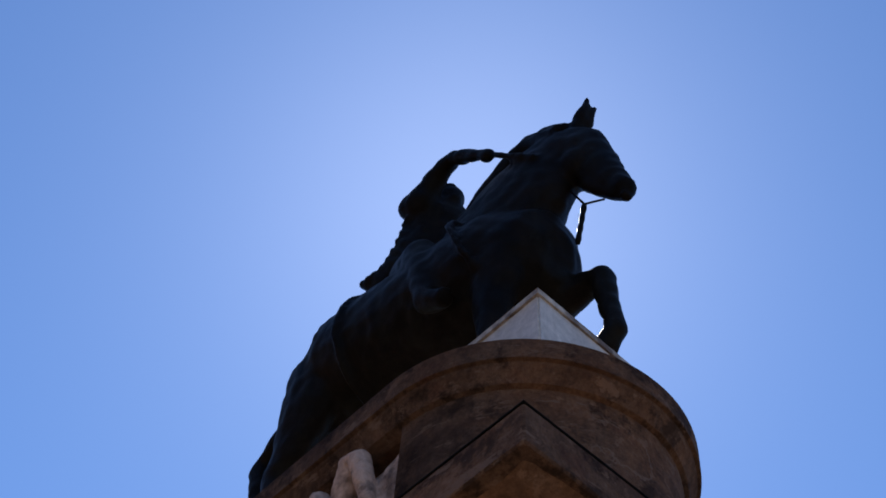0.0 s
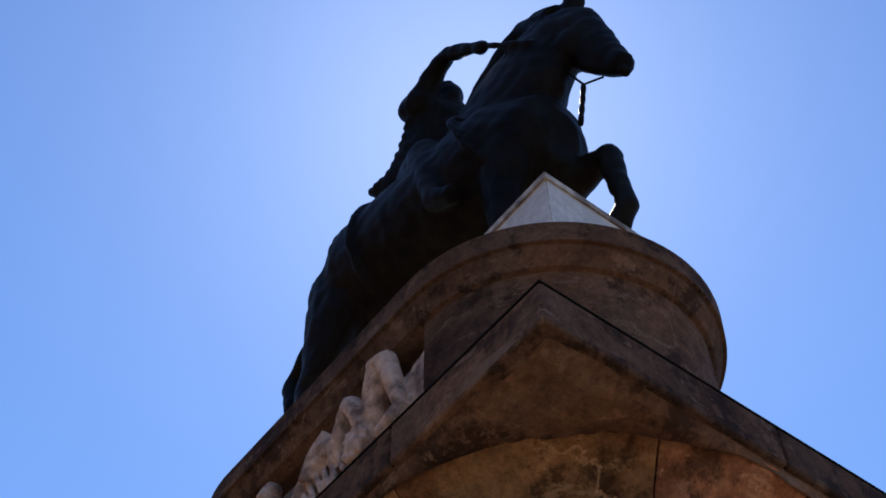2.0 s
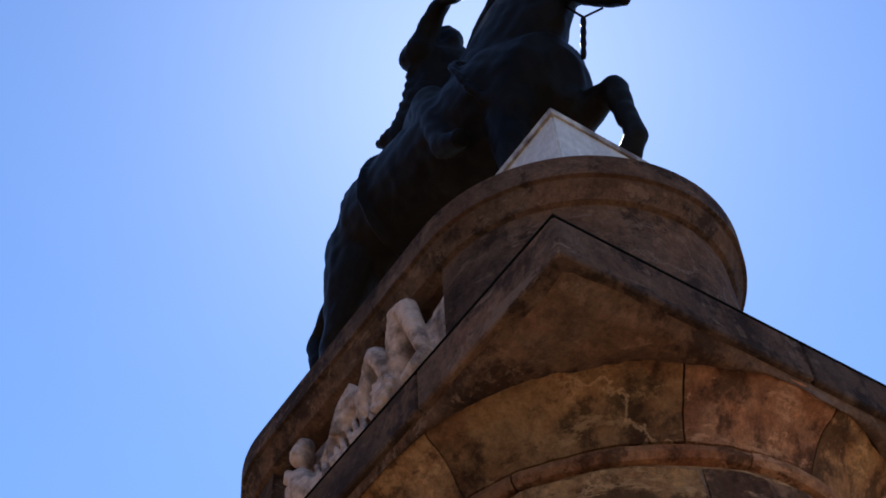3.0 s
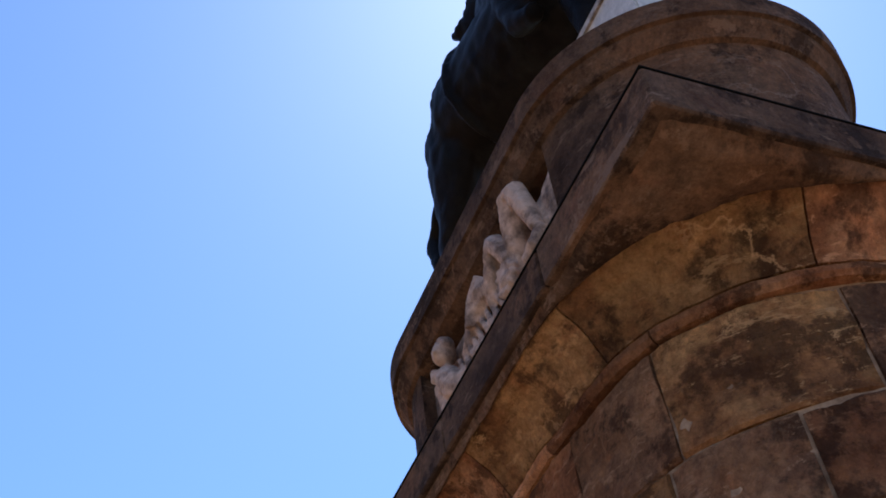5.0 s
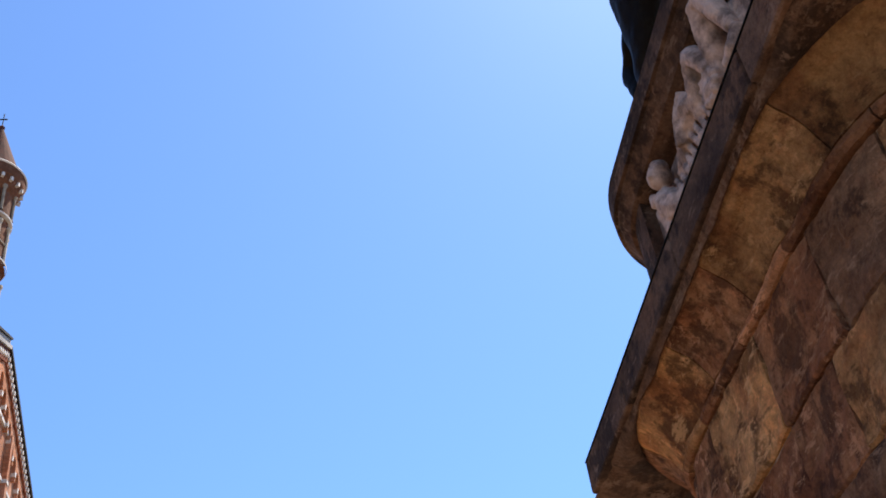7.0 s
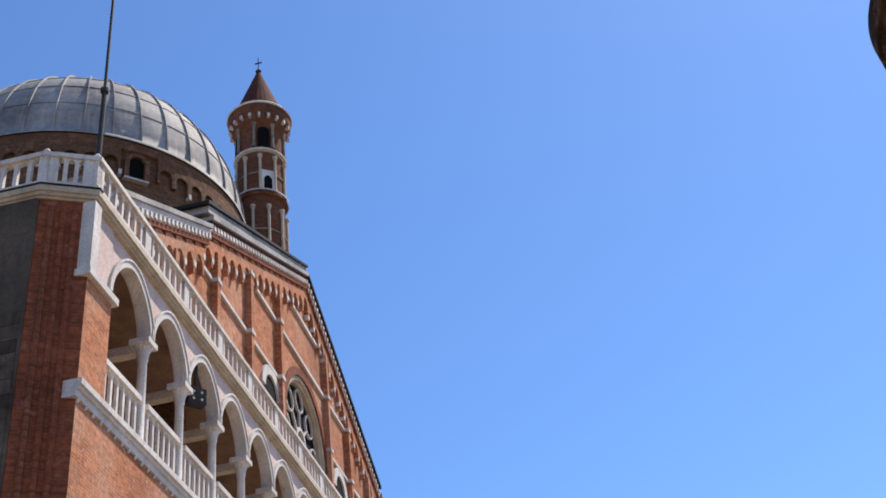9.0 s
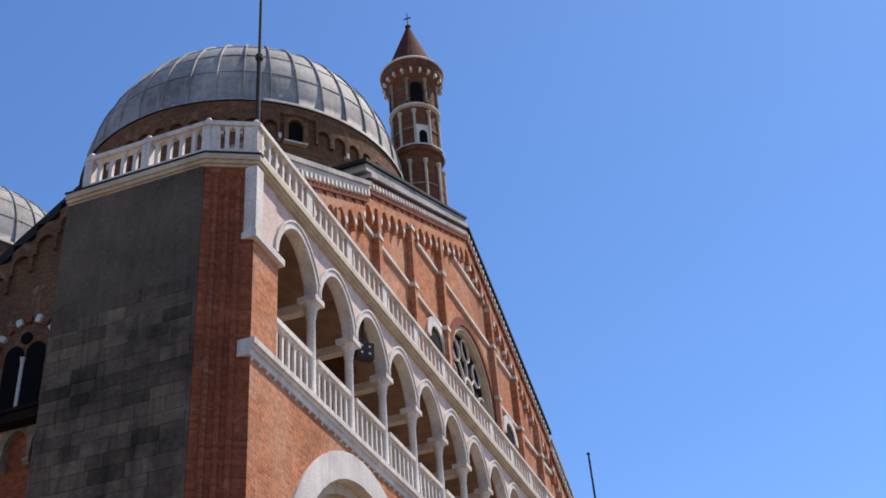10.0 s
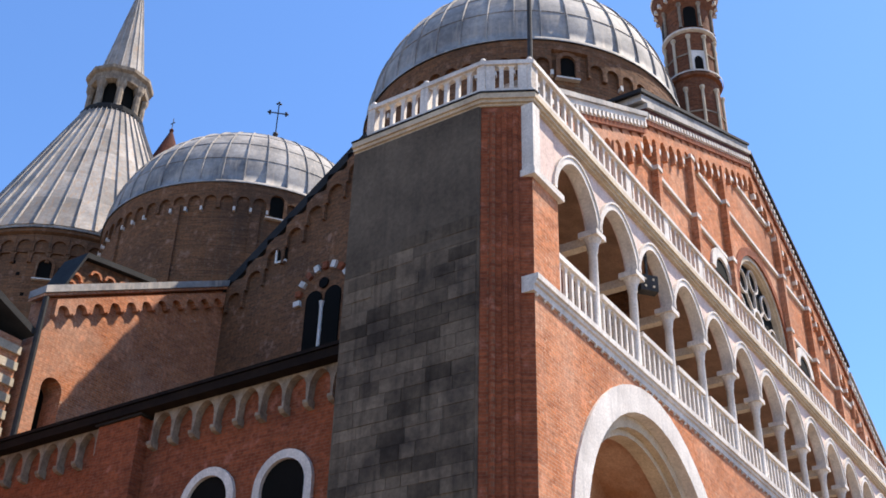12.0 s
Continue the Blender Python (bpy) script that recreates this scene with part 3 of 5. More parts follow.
# north side: low aisle wall, nave wall with gabled bay, raking cross wall
bm = bmesh.new()
box(bm, 0.3, 1.0, 4.3, 40.0, 0.0, 12.9)
part("aisle_wall", bm, BRICK_RED, church, "red brick aisle wall with stone corbels")
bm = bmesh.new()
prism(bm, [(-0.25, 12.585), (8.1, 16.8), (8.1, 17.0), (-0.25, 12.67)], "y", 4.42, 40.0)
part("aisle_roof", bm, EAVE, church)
# near-black eave box stands for the timber and the shade beneath it
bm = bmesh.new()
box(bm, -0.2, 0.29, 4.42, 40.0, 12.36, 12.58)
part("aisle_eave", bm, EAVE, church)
bm = bmesh.new()
w = 0.68
prism(bm, [(-w / 2, -0.42), (-w / 2 + 0.03, -0.4), (-w / 2 + 0.055, -0.1)] + arc(0, -0.1, w / 2 - 0.055, 180, 0, 12, 0.2)[1:-1] + [(w / 2 - 0.055, -0.1), (w / 2 - 0.03, -0.4), (w / 2, -0.42), (w / 2, 0.285), (-w / 2, 0.285)], "x", 0.1, 0.296)
cs = part("corbel_arch", bm, CORBEL, church, "weathered brown stone corbel arch")
cs.matrix_basis = pose(0, 4.72, 12.07)
bm = bmesh.new()
prism(bm, [(0.12, 0.0), (0.05, -0.03), (0.05, -0.1), (0.12, -0.17), (0.296, -0.2), (0.296, 0.0)], "y", -0.075, 0.075)
cp = part("corbel_stone", bm, CORBEL, church)
cp.matrix_basis = pose(0, 5.06, 11.66)
for i in [*range(1, 9), *range(12, 36)]:
    again(cs, pose(0, 4.72 + w * i - (0.1 if i > 9 else 0), 12.07), church)
    again(cp, pose(0, 5.06 + w * i - (0.1 if i > 9 else 0), 11.66), church)
bm = bmesh.new()
box(bm, -0.05, 0.28, 10.8, 12.25, 0, 12.3)
part("buttress", bm, BRICK_RED, church)
bm = bmesh.new()
box(bm, -0.12, 0.29, 10.72, 12.33, 12.3, 12.355)
part("buttress_cap", bm, LEAD_DARK, church)
for y in (6.3, 8.5, 14.5):
    bm = bmesh.new()
    ring(bm, y, 9.83, 0.62, 0.82, 0.2, 0.296, 0, 180, 18, "x")
    box(bm, 0.2, 0.296, y - 0.82, y - 0.62, 9.1, 9.829)
    box(bm, 0.2, 0.296, y + 0.62, y + 0.82, 9.1, 9.829)
    part("window_surround", bm, WHITE, church)
    bm = bmesh.new()
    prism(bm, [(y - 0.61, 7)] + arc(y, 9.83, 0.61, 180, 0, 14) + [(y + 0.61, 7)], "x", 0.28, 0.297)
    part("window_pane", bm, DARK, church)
# nave wall
bm = bmesh.new()
prism(bm, [(1.5, 14), (17.0, 14), (17.0, 21.3), (11.0, 25.75), (5.0, 21.3), (1.5, 21.3)], "x", 8.0, 8.8)
part("nave_wall", bm, BRICK_OLD, church, "weathered old brick nave wall")
for a, b in (((17.2, 21.15), (11.0, 25.75)), ((11.0, 25.75), (4.8, 21.15))):
    bm = bmesh.new()
    prism(bm, [a, b, (b[0], b[1] + 0.45), (a[0], a[1] + 0.45)], "x", 7.85, 9.2)
    part("gable_coping", bm, LEAD_DARK, church)
bm = bmesh.new()
w = 0.85
prism(bm, [(-w / 2, -0.45), (-w / 2 + 0.1, -0.45), (-w / 2 + 0.1, -0.1)] + arc(0, -0.1, w / 2 - 0.1, 180, 0, 8) + [(w / 2 - 0.1, -0.45), (w / 2, -0.45), (w / 2, 0.75), (-w / 2, 0.75)], "x", 7.85, 7.997)
cn = part("corbel_arch", bm, BRICK_OLD, church)
cn.matrix_basis = pose(0, 16.4, 20.95)
for i in range(1, 7):
    y = 16.4 - w * i
    again(cn, pose(0, y, 21.3 + (17 - y) * 0.742 - 0.78), church)
for y in (11.95, 12.75):
    bm = bmesh.new()
    prism(bm, [(y - 0.33, 17.5)] + arc(y, 19.9, 0.33, 180, 0, 12) + [(y + 0.33, 17.5)], "x", 7.93, 7.99)
    part("window_pane", bm, DARK, church)
bm = bmesh.new()
lathe(bm, [(0.08, 17.5), (0.06, 17.7), (0.06, 19.5), (0.1, 19.7)], 10, 7.9, 12.35)
part("window_colonnette", bm, WHITE, church)
bm = bmesh.new()
prism(bm, arc(12.38, 20.46, 0.2, 0, 360, 16)[:-1], "x", 7.92, 7.985)
part("window_roundel", bm, DARK, church)
for i in range(11):
    a = radians(-4 + 188 * i / 10)
    bm = bmesh.new()
    box(bm, 7.88, 7.996, -0.1, 0.1, -0.13, 0.13)
    o = part("voussoir", bm, WHITE if i % 2 == 0 else BRICK_RED, church)
    o.matrix_basis = Matrix.Translation((0, 12.35 + 1.12 * math.cos(a), 20.0 + 1.12 * math.sin(a))) @ Matrix.Rotation(a - math.pi / 2, 4, "X")
bm = bmesh.new()
box(bm, 7.93, 7.99, 14.2, 14.6, 21.95, 22.6)
part("slit_window", bm, DARK, church)
bm = bmesh.new()
box(bm, 7.9, 7.997, 14.62, 14.7, 21.9, 22.62)
box(bm, 7.9, 7.997, 14.2, 14.62, 21.86, 21.945)
part("slit_window_frame", bm, WHITE, church)
# cross wall facing west
bm = bmesh.new()
prism(bm, [(0.95, 10), (1.36, 10)] + arc(1.73, 15.12, 0.37, 180, 0, 14) + [(2.1, 10), (8.0, 10), (8.0, 21.5), (0.95, 17.8)], "y", 17.0, 17.8)
part("cross_wall", bm, BRICK, church, "brick cross wall with raking top")
bm = bmesh.new()
box(bm, 1.2, 2.3, 17.805, 17.9, 10, 15.8)
part("window_pane", bm, DARK, church)
bm = bmesh.new()
prism(bm, [(0.62, 17.66), (8.0, 21.53), (8.0, 21.62), (0.62, 17.75)], "y", 16.78, 17.5)
part("cross_wall_eave", bm, BRICK, church)
bm = bmesh.new()
prism(bm, [(0.6, 17.755), (8.0, 21.625), (8.0, 21.87), (0.6, 18.0)], "y", 16.72, 17.5)
part("cross_wall_coping", bm, LEAD, church)
for i in range(11):
    x = 1.42 + 0.61 * i
    bm = bmesh.new()
    z = 17.75 + (x - 0.95) * 0.524 - 0.5
    prism(bm, [(x - 0.305, z - 0.22), (x - 0.25, z - 0.28), (x - 0.2, z - 0.2), (x - 0.2, z)] + arc(x, z, 0.2, 180, 0, 10) + [(x + 0.2, z + 0.06), (x + 0.25, z), (x + 0.305, z + 0.1), (x + 0.305, z + 0.6), (x - 0.305, z + 0.29)], "y", 16.8, 16.997)
    part("corbel_arch", bm, BRICK, church)
bm = bmesh.new()
lathe(bm, [(0.09, 10), (0.09, 17.7)], 10, 0.75, 16.85)
part("drainpipe", bm, IRON, church)
bm = bmesh.new()
box(bm, -9.0, 0.6, 17.3, 24.0, 0, 16.3)
part("transept_block", bm, BRICK, church)
bm = bmesh.new()
prism(bm, [(-9.0, 20.5), (0.7, 16.4), (0.7, 16.62), (-9.0, 20.72)], "y", 16.9, 25)
part("transept_eave", bm, LEAD_DARK, church)
for i in range(12):
    bm = bmesh.new()
    box(bm, -0.2, 0.6, 17.2, 17.297, 10.3 + i * 0.5, 10.55 + i * 0.5)
    part("quoin", bm, CREAM, church)
GABLE = ((2.81, 19.7), (3.52, 21.44), (6.59, 21.92))
bm = bmesh.new()
prism(bm, [(GABLE[0][0] + 0.1, 15.0), (GABLE[0][0] + 0.1, GABLE[0][1] - 0.15), (GABLE[1][0], GABLE[1][1] - 0.2), (GABLE[2][0] - 0.1, GABLE[2][1] - 0.15), (GABLE[2][0] - 0.1, 15.0)], "y", 19.4, 20.2)
part("chapel_gable", bm, BRICK_OLD, church)
for (xa, za), (xb, zb) in zip(GABLE, GABLE[1:]):
    bm = bmesh.new()
    prism(bm, [(xa, za - 0.2), (xb, zb - 0.2), (xb, zb), (xa, za)], "y", 19.15, 20.4)
    part("chapel_roof", bm, LEAD_DARK, church)
    for k in range(1, 5):
        x, z = xa + (xb - xa) * k / 5, za + (zb - za) * k / 5 - 0.75
        bm = bmesh.new()
        ring(bm, x, z, 0.17, 0.26, 19.28, 19.396, 0, 180, 8)
        part("corbel_arch", bm, BRICK, church)


# ---- domes and towers ----
def dome(cx, cy, z0, r, rise, ribs, drum_z, opening):
    """Lead dome on a brick drum; the blind arcade breaks off at the window."""
    def near(a, most):
        return abs((a - opening + 180) % 360 - 180) < most
    bm = bmesh.new()
    lathe(bm, [(r + 0.12, z0 - 0.12), (r + 0.12, z0)] + [(r * math.cos(a), z0 + rise * r * math.sin(a)) for a in [math.pi / 2 * k / 22 for k in range(22)]] + [(0, z0 + rise * r)], 96, cx, cy)
    d = part("dome", bm, LEAD, church, "grey lead dome with raised seams", True)
    bm = bmesh.new()
    prof = [(math.cos(a), math.sin(a)) for a in [radians(89 * k / 20) for k in range(21)]]
    for (c0, s0), (c1, s1) in zip(prof, prof[1:]):
        q = [bm.verts.new(p) for p in ((r * c0 - 0.05, -0.03, rise * r * s0), (r * c0 - 0.05, 0.03, rise * r * s0), ((r + 0.07) * c0, 0.02, rise * (r + 0.07) * s0), ((r + 0.07) * c0, -0.02, rise * (r + 0.07) * s0),
                                       (r * c1 - 0.05, -0.03, rise * r * s1), (r * c1 - 0.05, 0.03, rise * r * s1), ((r + 0.07) * c1, 0.02, rise * (r + 0.07) * s1), ((r + 0.07) * c1, -0.02, rise * (r + 0.07) * s1))]
        for f in ((1, 2, 6, 5), (2, 3, 7, 6), (3, 0, 4, 7)):
            bm.faces.new([q[i] for i in f])
    rib = part("seam", bm, LEAD, d)
    rib.matrix_basis = pose(cx, cy, z0)
    for i in range(1, ribs):
        again(rib, pose(cx, cy, z0, 0, 0, 360 * i / ribs), d)
    for k in range(1, 7):
        a = radians(12 * k + 2)
        bm = bmesh.new()
        lathe(bm, [(r * math.cos(a) - 0.02, z0 + rise * r * math.sin(a) - 0.02), (r * math.cos(a) + 0.03, z0 + rise * r * math.sin(a) - 0.02), (r * math.cos(a) + 0.02, z0 + rise * r * math.sin(a) + 0.025)], 96, cx, cy)
        part("sheet_lap", bm, LEAD, d)
    bm = bmesh.new()
    lathe(bm, [(r - 0.1, drum_z), (r - 0.1, z0 - 0.12)], 96, cx, cy)
    dr = part("drum", bm, BRICK_OLD, church, "round brick drum with blind arches")
    bm = bmesh.new()
    lathe(bm, [(r - 0.1, z0 - 0.55), (r + 0.05, z0 - 0.5), (r + 0.05, z0 - 0.13), (r - 0.1, z0 - 0.13)], 96, cx, cy)
    part("drum_cornice", bm, BRICK_OLD, dr)
    n = 60
    wd = math.tau * r / n
    bm = bmesh.new()
    prism(bm, [(-wd / 2, -0.5), (-wd / 2 + 0.09, -0.5), (-wd / 2 + 0.09, -0.1)] + arc(0, -0.1, wd / 2 - 0.09, 180, 0, 8) + [(wd / 2 - 0.09, -0.5), (wd / 2, -0.5), (wd / 2, 0.55), (-wd / 2, 0.55)], "x", r - 0.12, r + 0.04)
    ar = part("corbel_arch", bm, BRICK_OLD, dr)
    bm = bmesh.new()
    box(bm, r - 0.1, r + 0.08, wd / 2 - 0.055, wd / 2 + 0.055, -0.66, -0.44)
    st = part("corbel_stone", bm, WHITE, dr)
    ar.matrix_basis = st.matrix_basis = pose(cx, cy, z0 - 1.05)
    for i in range(1, n):
        if near(360 * i / n, 5.0):
            continue
        again(ar, pose(cx, cy, z0 - 1.05, 0, 0, 360 * i / n), dr)
        if i % 4 != 3:
            again(st, pose(cx, cy, z0 - 1.05, 0, 0, 360 * i / n), dr)
    for i in range(12):
        a = radians(30 * i + 17)
        if near(30 * i + 17, 6):
            continue
        m = Matrix.Translation((cx, cy, 0)) @ Matrix.Rotation(a, 4, "Z")
        bm = bmesh.new()
        box(bm, r - 0.12, r + 0.02, -0.22, 0.22, drum_z, z0 - 1.3)
        o = part("drum_pilaster", bm, BRICK_OLD, dr)
        o.matrix_basis = m
    return d, dr


def drum_window(dr, cx, cy, r, ang, z0, w, h):
    # a dark plate on the drum stands in for the unlit opening
    bm = bmesh.new()
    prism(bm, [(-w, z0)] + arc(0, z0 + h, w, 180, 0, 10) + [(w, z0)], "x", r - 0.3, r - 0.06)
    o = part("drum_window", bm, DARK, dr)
    o.matrix_basis = pose(cx, cy, 0, 0, 0, ang)
    bm = bmesh.new()
    ring(bm, 0, z0 + h, w, w + 0.16, r - 0.14, r + 0.06, 0, 180, 12, "x")
    box(bm, r - 0.14, r + 0.06, -w - 0.16, -w, z0, z0 + h)
    box(bm, r - 0.14, r + 0.06, w, w + 0.16, z0, z0 + h)
    o = part("window_jamb", bm, BRICK_OLD, dr)
    o.matrix_basis = pose(cx, cy, 0, 0, 0, ang)
    bm = bmesh.new()
    box(bm, r - 0.14, r + 0.08, -w - 0.16, w + 0.16, z0 - 0.07, z0)
    o = part("window_sill", bm, WHITE, dr)
    o.matrix_basis = pose(cx, cy, 0, 0, 0, ang)


D1 = (15.38, 8.87, 29.59, 6.41)
D2 = (20.0, 28.5, 32.6, 7.4)
d1, dr1 = dome(*D1, 1.0, 40, 19, -135.8)
d2, dr2 = dome(*D2, 0.865, 44, 20, -125.7)
drum_window(dr1, *D1[:2], D1[3], -135.8, 27.85, 0.28, 0.72)
drum_window(dr2, *D2[:2], D2[3], -125.7, 30.8, 0.34, 0.95)


def cross(cx, cy, z0, s, stem):
    ob = thing("cross_finial", "dark iron cross with round ends on a dome", "finial", (cx, cy, z0))
    bm = bmesh.new()
    box(bm, -0.035 * s, 0.035 * s, -0.035 * s, 0.035 * s, 0, 2.4 * s)
    lathe(bm, [(0.06, -stem - 0.1), (0.05, 0.0)], 10)
    part("upright", bm, IRON, ob)
    bm = bmesh.new()
    ball(bm, (0, 0, -0.12), 0.16, 0.16, 0.16, None, 12, 8)
    part("orb", bm, IRON, ob)
    bm = bmesh.new()
    box(bm, -0.6 * s, 0.6 * s, -0.03 * s, 0.03 * s, 1.52 * s, 1.58 * s)
    part("cross_arm", bm, IRON, ob)
    for p in ((-0.6, 1.55), (0.6, 1.55), (0, 2.4), (-0.5, 1.66), (0.5, 1.66), (-0.5, 1.44), (0.5, 1.44), (-0.11, 2.28), (0.11, 2.28)):
        bm = bmesh.new()
        ball(bm, (p[0] * s, 0, p[1] * s), 0.075 * s, 0.06 * s, 0.075 * s, None, 8, 6)
        part("knob", bm, IRON, ob)
    ob.rotation_euler.z = radians(-45)
    return ob


cross(D2[0] + 0.3, D2[1] - 0.7, D2[2] + 0.865 * D2[3] + 2.1, 0.92, 2.15)
bm = bmesh.new()
lathe(bm, [(0.3, D1[2] + D1[3] - 0.1), (0.2, D1[2] + D1[3] + 0.3), (0.28, D1[2] + D1[3] + 0.6), (0, D1[2] + D1[3] + 1.0)], 12, D1[0], D1[1])
part("dome_knob", bm, LEAD_DARK, church)

# central cone with lantern
KX, KY = 18.4, 40.4
NC = 44                          # lead sheets round the cone
bm = bmesh.new()
lathe(bm, [(7.2, 33.2), (7.2, 33.35), (1.9, 45.40), (1.85, 45.60)], NC, KX, KY)
cone = part("cone_roof", bm, LEAD, church, "tall conical lead roof with seams")
for k in range(5):
    r0, r1, z0, z1 = [p + (q - p) * f for f in (k / 5, (k + 1) / 5) for p, q in ((7.2, 1.9), (33.35, 45.4))][0::2] + [33.35 + 12.05 * k / 5, 33.35 + 12.05 * (k + 1) / 5 + 0.05]
    bm = bmesh.new()
    h = math.pi / NC - 0.004
    q = [bm.verts.new(((r + o) * math.cos(t), (r + o) * math.sin(t), z)) for r, z, o in ((r0, z0, 0.05), (r1, z1, 0.03), (r1, z1, -0.1), (r0, z0, -0.1)) for t in (-h, h)]
    for f in ((0, 1, 3, 2), (2, 3, 5, 4), (6, 7, 1, 0), (0, 2, 4, 6), (1, 7, 5, 3)):
        bm.faces.new([q[n] for n in f])
    pan = part("lead_panel", bm, LEAD_PANEL, cone)
    pan.matrix_basis = pose(KX, KY, 0, 0, 0, 180 / NC)
    for i in range(1, NC):
        again(pan, pose(KX, KY, 0, 0, 0, 360 * (i + 0.5) / NC), cone)
bm = bmesh.new()
v = [bm.verts.new(p) for p in ((7.1, -0.05, 33.35), (7.1, 0.05, 33.35), (7.36, 0, 33.4), (1.85, -0.05, 45.40), (1.85, 0.05, 45.40), (2.0, 0, 45.50))]
for f in ((1, 2, 5, 4), (2, 0, 3, 5)):
    bm.faces.new([v[i] for i in f])
sm = part("seam", bm, LEAD, cone)
sm.matrix_basis = pose(KX, KY, 0)
for i in range(1, NC):
    again(sm, pose(KX, KY, 0, 0, 0, 360 * i / NC), cone)
bm = bmesh.new()
lathe(bm, [(6.9, 20.0), (6.9, 32.9), (7.1, 33.0), (7.1, 33.19)], 64, KX, KY)
kd = part("cone_drum", bm, BRICK_OLD, church, "round brick drum with blind arches")
n, r = 48, 6.9
wd = math.tau * r / n
for lvl, (zz, hh) in enumerate(((32.2, 0.6), (31.55, 0.2))):
    bm = bmesh.new()
    prism(bm, [(-wd / 2, -0.4), (-wd / 2 + 0.09, -0.4), (-wd / 2 + 0.09, -0.05)] + arc(0, -0.05, wd / 2 - 0.09, 180, 0, 8) + [(wd / 2 - 0.09, -0.4), (wd / 2, -0.4), (wd / 2, hh), (-wd / 2, hh)], "x", r - 0.04, r + 0.12)
    a_ = part("corbel_arch", bm, BRICK_OLD, kd)
    a_.matrix_basis = pose(KX, KY, zz)
    for i in range(1, n):
        again(a_, pose(KX, KY, zz, 0, 0, 360 * i / n), kd)
for a in (-139, 176, 131):
    drum_window(kd, KX, KY, 7.0, a, 30.2, 0.36, 0.75)
# dark squares set on the wall in place of shaded holes
for a, z in ((-150, 30.4), (-146, 29.2), (-142, 31.2), (-133, 30.8), (-130, 29.4), (-127, 30.9), (-124, 30.0), (-153, 31.1), (-137, 28.8), (-121, 31.0)):
    bm = bmesh.new()
    box(bm, 6.88, 6.93, -0.09, 0.09, z, z + 0.18)
    part("putlog_hole", bm, DARK, kd).matrix_basis = pose(KX, KY, 0, 0, 0, a)
lan = part("lantern_base", (lambda b: (lathe(b, [(1.95, 45.20), (2.05, 45.40), (2.05, 45.60), (1.9, 45.65), (1.9, 45.85)], 16, KX, KY), b)[1])(bmesh.new()), LEAD_DARK, church)
# black cylinder gives the shade between the lantern's columns
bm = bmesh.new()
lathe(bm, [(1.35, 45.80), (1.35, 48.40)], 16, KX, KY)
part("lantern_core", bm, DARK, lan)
for i in range(8):
    a = math.tau * i / 8 + 0.2
    bm = bmesh.new()
    lathe(bm, [(0.28, 45.80), (0.22, 46.00), (0.22, 47.30), (0.34, 47.60), (0.36, 48.00)], 8, KX + 1.62 * math.cos(a), KY + 1.62 * math.sin(a))
    part("lantern_column", bm, CORBEL, lan)
bm = bmesh.new()
lathe(bm, [(1.5, 47.75), (1.9, 47.85), (1.95, 48.40), (2.15, 48.55), (2.15, 48.80), (1.4, 49.00)], 10, KX, KY)
part("lantern_cornice", bm, CORBEL, lan)
bm = bmesh.new()
lathe(bm, [(1.45, 48.95), (0.25, 56.40), (0.3, 56.70), (0, 56.80)], 16, KX, KY)
spire = part("spire", bm, LEAD_PANEL, church, "lead spire above the lantern")
for i in range(16):
    a = math.tau * i / 16
    bm = bmesh.new()
    tube(bm, [(KX + 1.45 * math.cos(a), KY + 1.45 * math.sin(a), 48.95, 0.05, 0.05), (KX + 0.26 * math.cos(a), KY + 0.26 * math.sin(a), 56.4, 0.03, 0.03)], 6)
    part("seam", bm, LEAD, spire)
bm = bmesh.new()
ball(bm, (KX, KY, 57.10), 0.45, 0.45, 0.45)
lathe(bm, [(0.3, 57.30), (0.42, 58.00), (0.15, 59.00), (0, 59.40)], 10, KX, KY)
part("gilded_finial", bm, GOLD, church)


